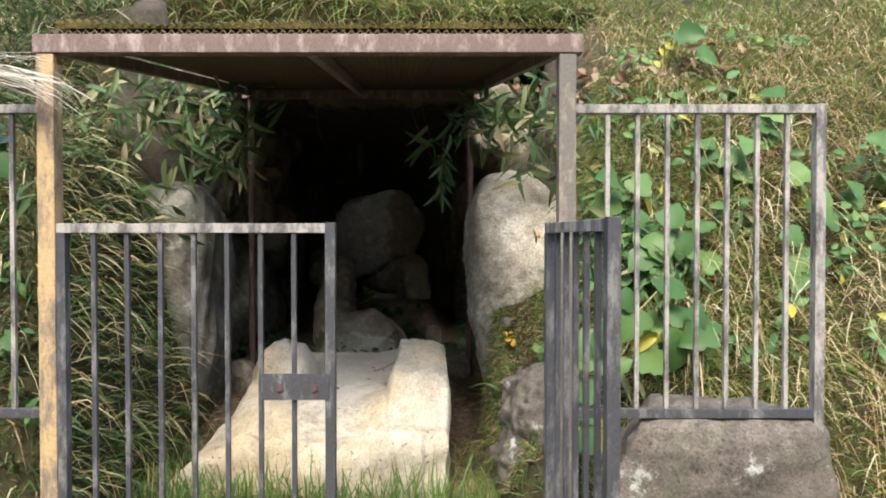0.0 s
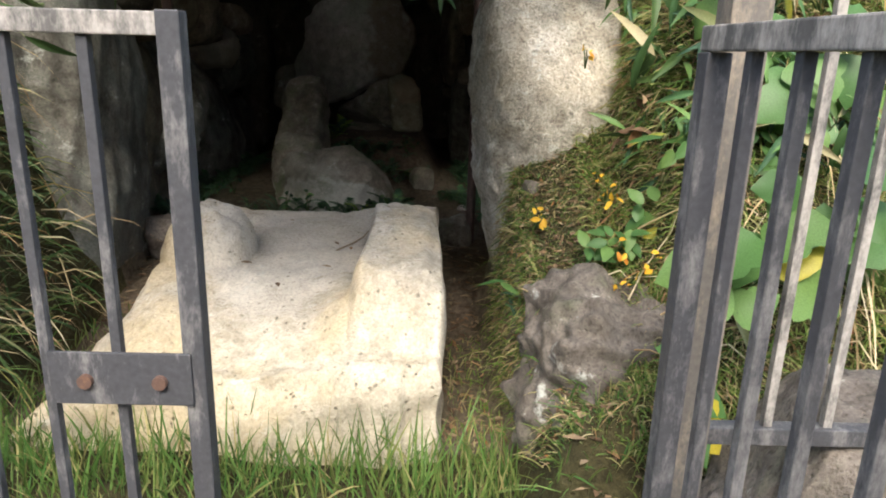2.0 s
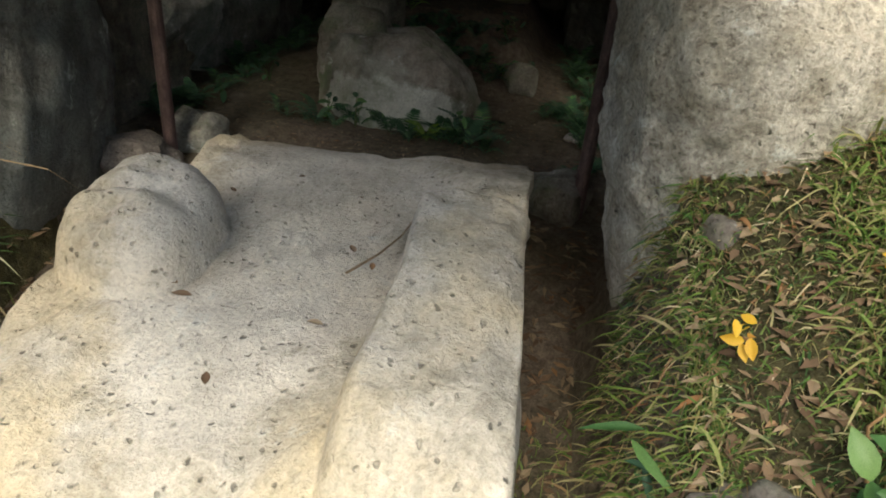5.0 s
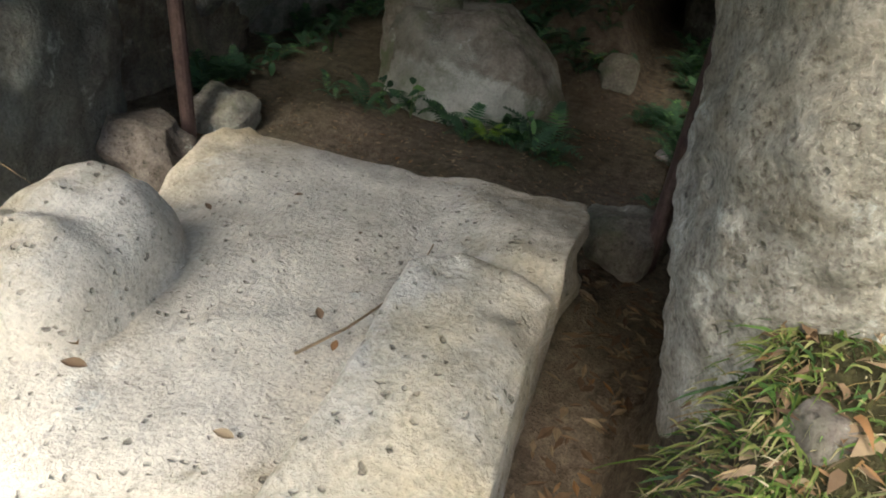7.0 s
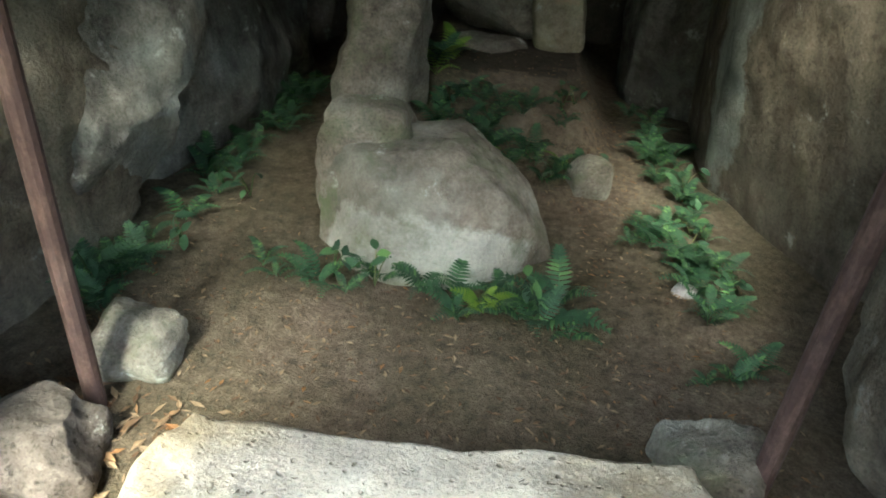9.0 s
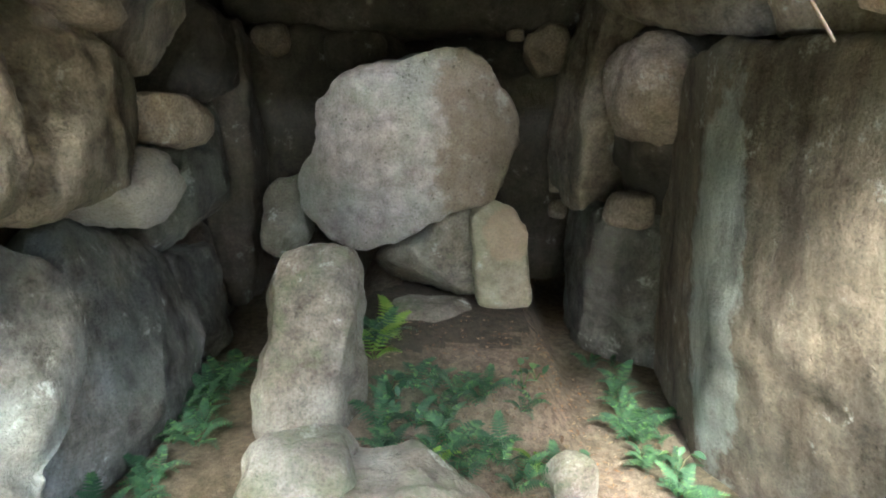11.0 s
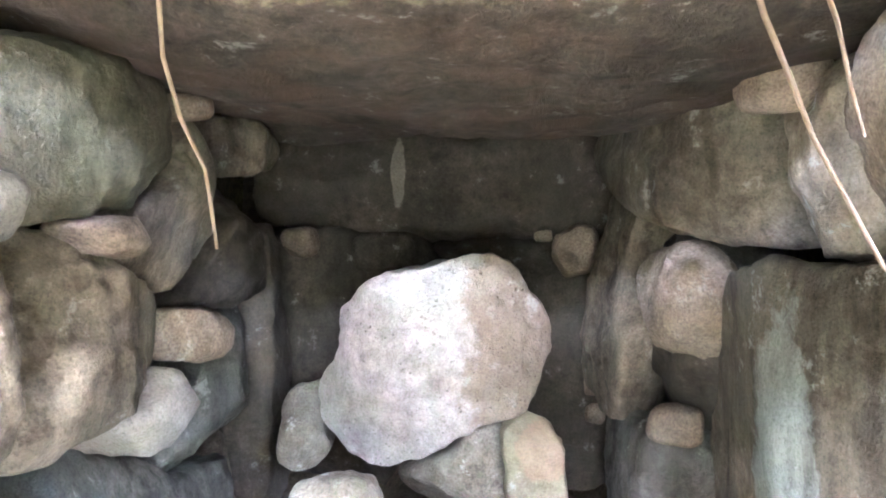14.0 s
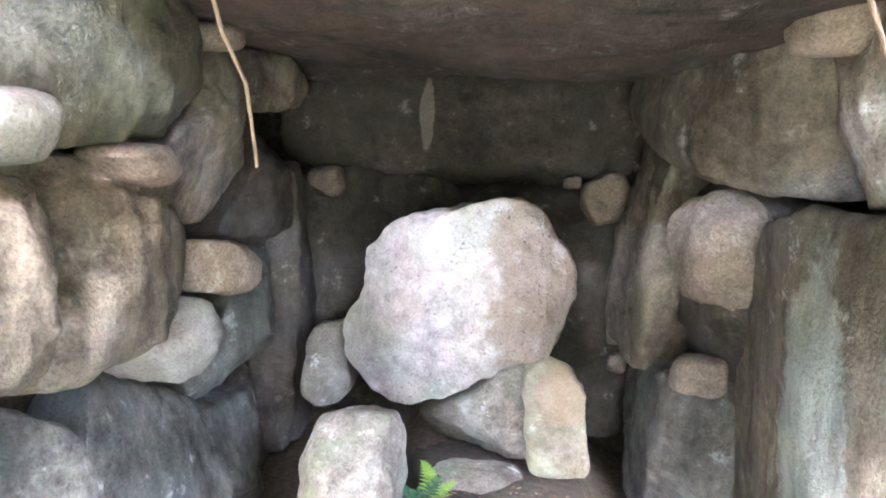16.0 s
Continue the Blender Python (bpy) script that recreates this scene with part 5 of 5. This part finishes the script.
rf = np.random.RandomState(9)
for k in range(17):
    fern(-1.36 + k * 0.068 + rf.uniform(-0.04, 0.04), 6.43 + rf.uniform(-0.10, 0.08) - 0.10 * (k > 9), 600 + k, rf.uniform(0.08, 0.16))
for k in range(40):
    fern(-1.98 + rf.uniform(0, 0.16) + 0.16 * rf.rand() ** 2, 5.95 + rf.rand() * 2.6, 640 + k, rf.uniform(0.10, 0.19))
for k in range(44):
    fern(0.40 - rf.uniform(0, 0.14) - 0.18 * rf.rand() ** 2, 6.05 + rf.rand() * 2.6, 680 + k, rf.uniform(0.09, 0.17))
for k in range(34):
    fern(-0.95 + rf.uniform(0, 0.80), 7.38 + rf.uniform(0, 0.45), 720 + k, rf.uniform(0.09, 0.17))
for x, y, sz in ((-0.34, 6.27, 0.22), (-0.27, 6.44, 0.19), (-0.48, 6.36, 0.17), (-0.95, 8.05, 0.18), (-1.0, 8.12, 0.16), (0.05, 7.0, 0.12), (0.1, 7.15, 0.1)):
    fern(x, y, 760 + int(sz * 1000) % 37, sz)
for x, y, sz in ((-0.98, 7.95, 0.20), (-0.93, 8.08, 0.22), (-0.70, 7.45, 0.13), (-0.55, 6.33, 0.13), (-0.25, 7.5, 0.12)):
    fern(x, y, 790 + int(sz * 100), sz, None, YOUNG, "young bright yellow-green fern on the earth bank")
GROUNDLEAF = [leaf_mesh("leaf", OVAL, 0.2, 0.3, M_FERN)]
for k in range(16):
    x, y = ((rf.uniform(-0.95, -0.1), rf.uniform(7.3, 7.9)), (rf.uniform(0.15, 0.38), rf.uniform(6.1, 7.6)), (rf.uniform(-1.95, -1.65), rf.uniform(6.0, 7.6)), (rf.uniform(-1.2, -0.3), rf.uniform(6.28, 6.44)))[k % 4]
    plant("leafy_weed", (x, y, float(land(np.array([x]), np.array([y]))[0])), GROUNDLEAF, 7, 0.06, (0.04, 0.075), 800 + k, "low dark green weed on the earth floor", "weed", (0, -0.2, 1), "weeds in the chamber", jitter=0.9)


def litter(name, n, regions, seed, size, label, zof=land):
    rng = np.random.RandomState(seed)
    vs, fs = [], []
    for k in range(n):
        x0, x1, y0, y1 = regions[k % len(regions)]
        x, y = rng.uniform(x0, x1), rng.uniform(y0, y1)
        z = float(zof(np.array([x]), np.array([y]))[0]) + 0.006
        l, w, a = rng.uniform(*size), 0.0, rng.uniform(0, 6.283)
        w = l * rng.uniform(0.18, 0.45)
        c, s = math.cos(a), math.sin(a)
        b = len(vs)
        for u, v, h in ((-1, 0, 0.0), (0, -1, 0.25), (1, 0, rng.uniform(0, 0.5)), (0, 1, 0.25)):
            vs.append((x + c * u * l / 2 - s * v * w / 2, y + s * u * l / 2 + c * v * w / 2, z + h * w))
        fs += [(b, b + 1, b + 2), (b, b + 2, b + 3)]
    return tagged(new(name, mesh_of(name, vs, fs, M_LITTER, False)), label, "leaf litter", kind="stuff")


litter("leaf_litter", 2200, [(-1.9, 0.45, 5.45, 6.9), (-1.9, 0.45, 5.5, 6.3), (-0.2, 0.4, 6.5, 8.5), (-1.0, 0.1, 7.2, 8.4)], 21, (0.012, 0.038), "dry brown leaf litter scattered on the earth floor")
litter("leaf_litter", 700, [(0.03, 0.30, 3.7, 5.5), (-1.75, -1.22, 4.6, 5.7)], 22, (0.03, 0.08), "brown fallen leaves in the gap beside the slab")
litter("leaf_litter", 500, [(0.3, 0.9, 3.4, 4.5)], 24, (0.03, 0.08), "dry brown leaves on the ledge by the entrance stone")
litter("leaf_litter", 1500, [(0.4, 1.6, 2.9, 4.8), (-2.6, -1.7, 2.8, 4.6)], 23, (0.03, 0.08), "dry brown leaves caught in the bank grass")


# ---- hanging roots ----
def root(points, r0, label):
    o = new("hanging_root", stem_mesh(points, r0, r0 * 0.5, M_ROOT, "hanging_root", 8))
    tagged(o, label, "root", "hanging roots")


root([(-1.20, 6.36, 3.05), (-1.19, 6.32, 2.85), (-1.18, 6.3, 2.64), (-1.17, 6.3, 2.54), (-1.16, 6.3, 2.41), (-1.13, 6.3, 2.31), (-1.09, 6.3, 2.23), (-1.08, 6.3, 2.17), (-1.07, 6.3, 2.10)], 0.0055, "pale thin root hanging from the mound edge")
root([(-0.34, 6.36, 3.05), (-0.31, 6.25, 2.8), (-0.28, 6.2, 2.54), (-0.25, 6.2, 2.44), (-0.22, 6.2, 2.37), (-0.18, 6.2, 2.27), (-0.08, 6.2, 2.09), (-0.01, 6.2, 2.00)], 0.006, "brown thin root hanging from the mound edge")
root([(-0.24, 6.36, 3.05), (-0.20, 6.25, 2.75), (-0.18, 6.2, 2.51), (-0.15, 6.2, 2.43), (-0.13, 6.2, 2.34), (-0.11, 6.2, 2.27)], 0.005, "brown thin root hanging from the mound edge")


# ---- bits lying on the slab ----
def slab_leaf(x, y, z, turn, size):
    o = new("dry_leaf", SLABLEAF)
    o.matrix_world = pose(x, y, z, 0, 0, turn) @ Matrix.Diagonal((size, size, size, 1))
    tagged(o, "small curled brown leaf lying on the slab", "leaf", "leaves on the slab")


SLABLEAF = leaf_mesh("dry_leaf", OVAL, 0.5, -0.2, M_LITTER)
for k, (x, y, turn, size) in enumerate([(-0.47, 4.63, 40, 0.035), (-0.45, 4.27, 100, 0.04), (-0.86, 4.34, 80, 0.045), (-0.80, 4.30, 110, 0.05), (-0.40, 4.55, 10, 0.03), (-0.78, 5.10, 150, 0.03), (-0.62, 4.0, 20, 0.035), (-0.95, 4.9, 60, 0.03), (-0.55, 5.0, 200, 0.02)]):
    slab_leaf(x, y, 0.497, turn, size)
twig = new("twig", stem_mesh([(-0.46, 4.50, 0.506), (-0.40, 4.62, 0.508), (-0.36, 4.75, 0.508), (-0.34, 4.90, 0.51), (-0.35, 5.02, 0.508)], 0.004, 0.002, M_LITTER, "twig"))
tagged(twig, "thin curved brown twig lying on the slab", "twig")
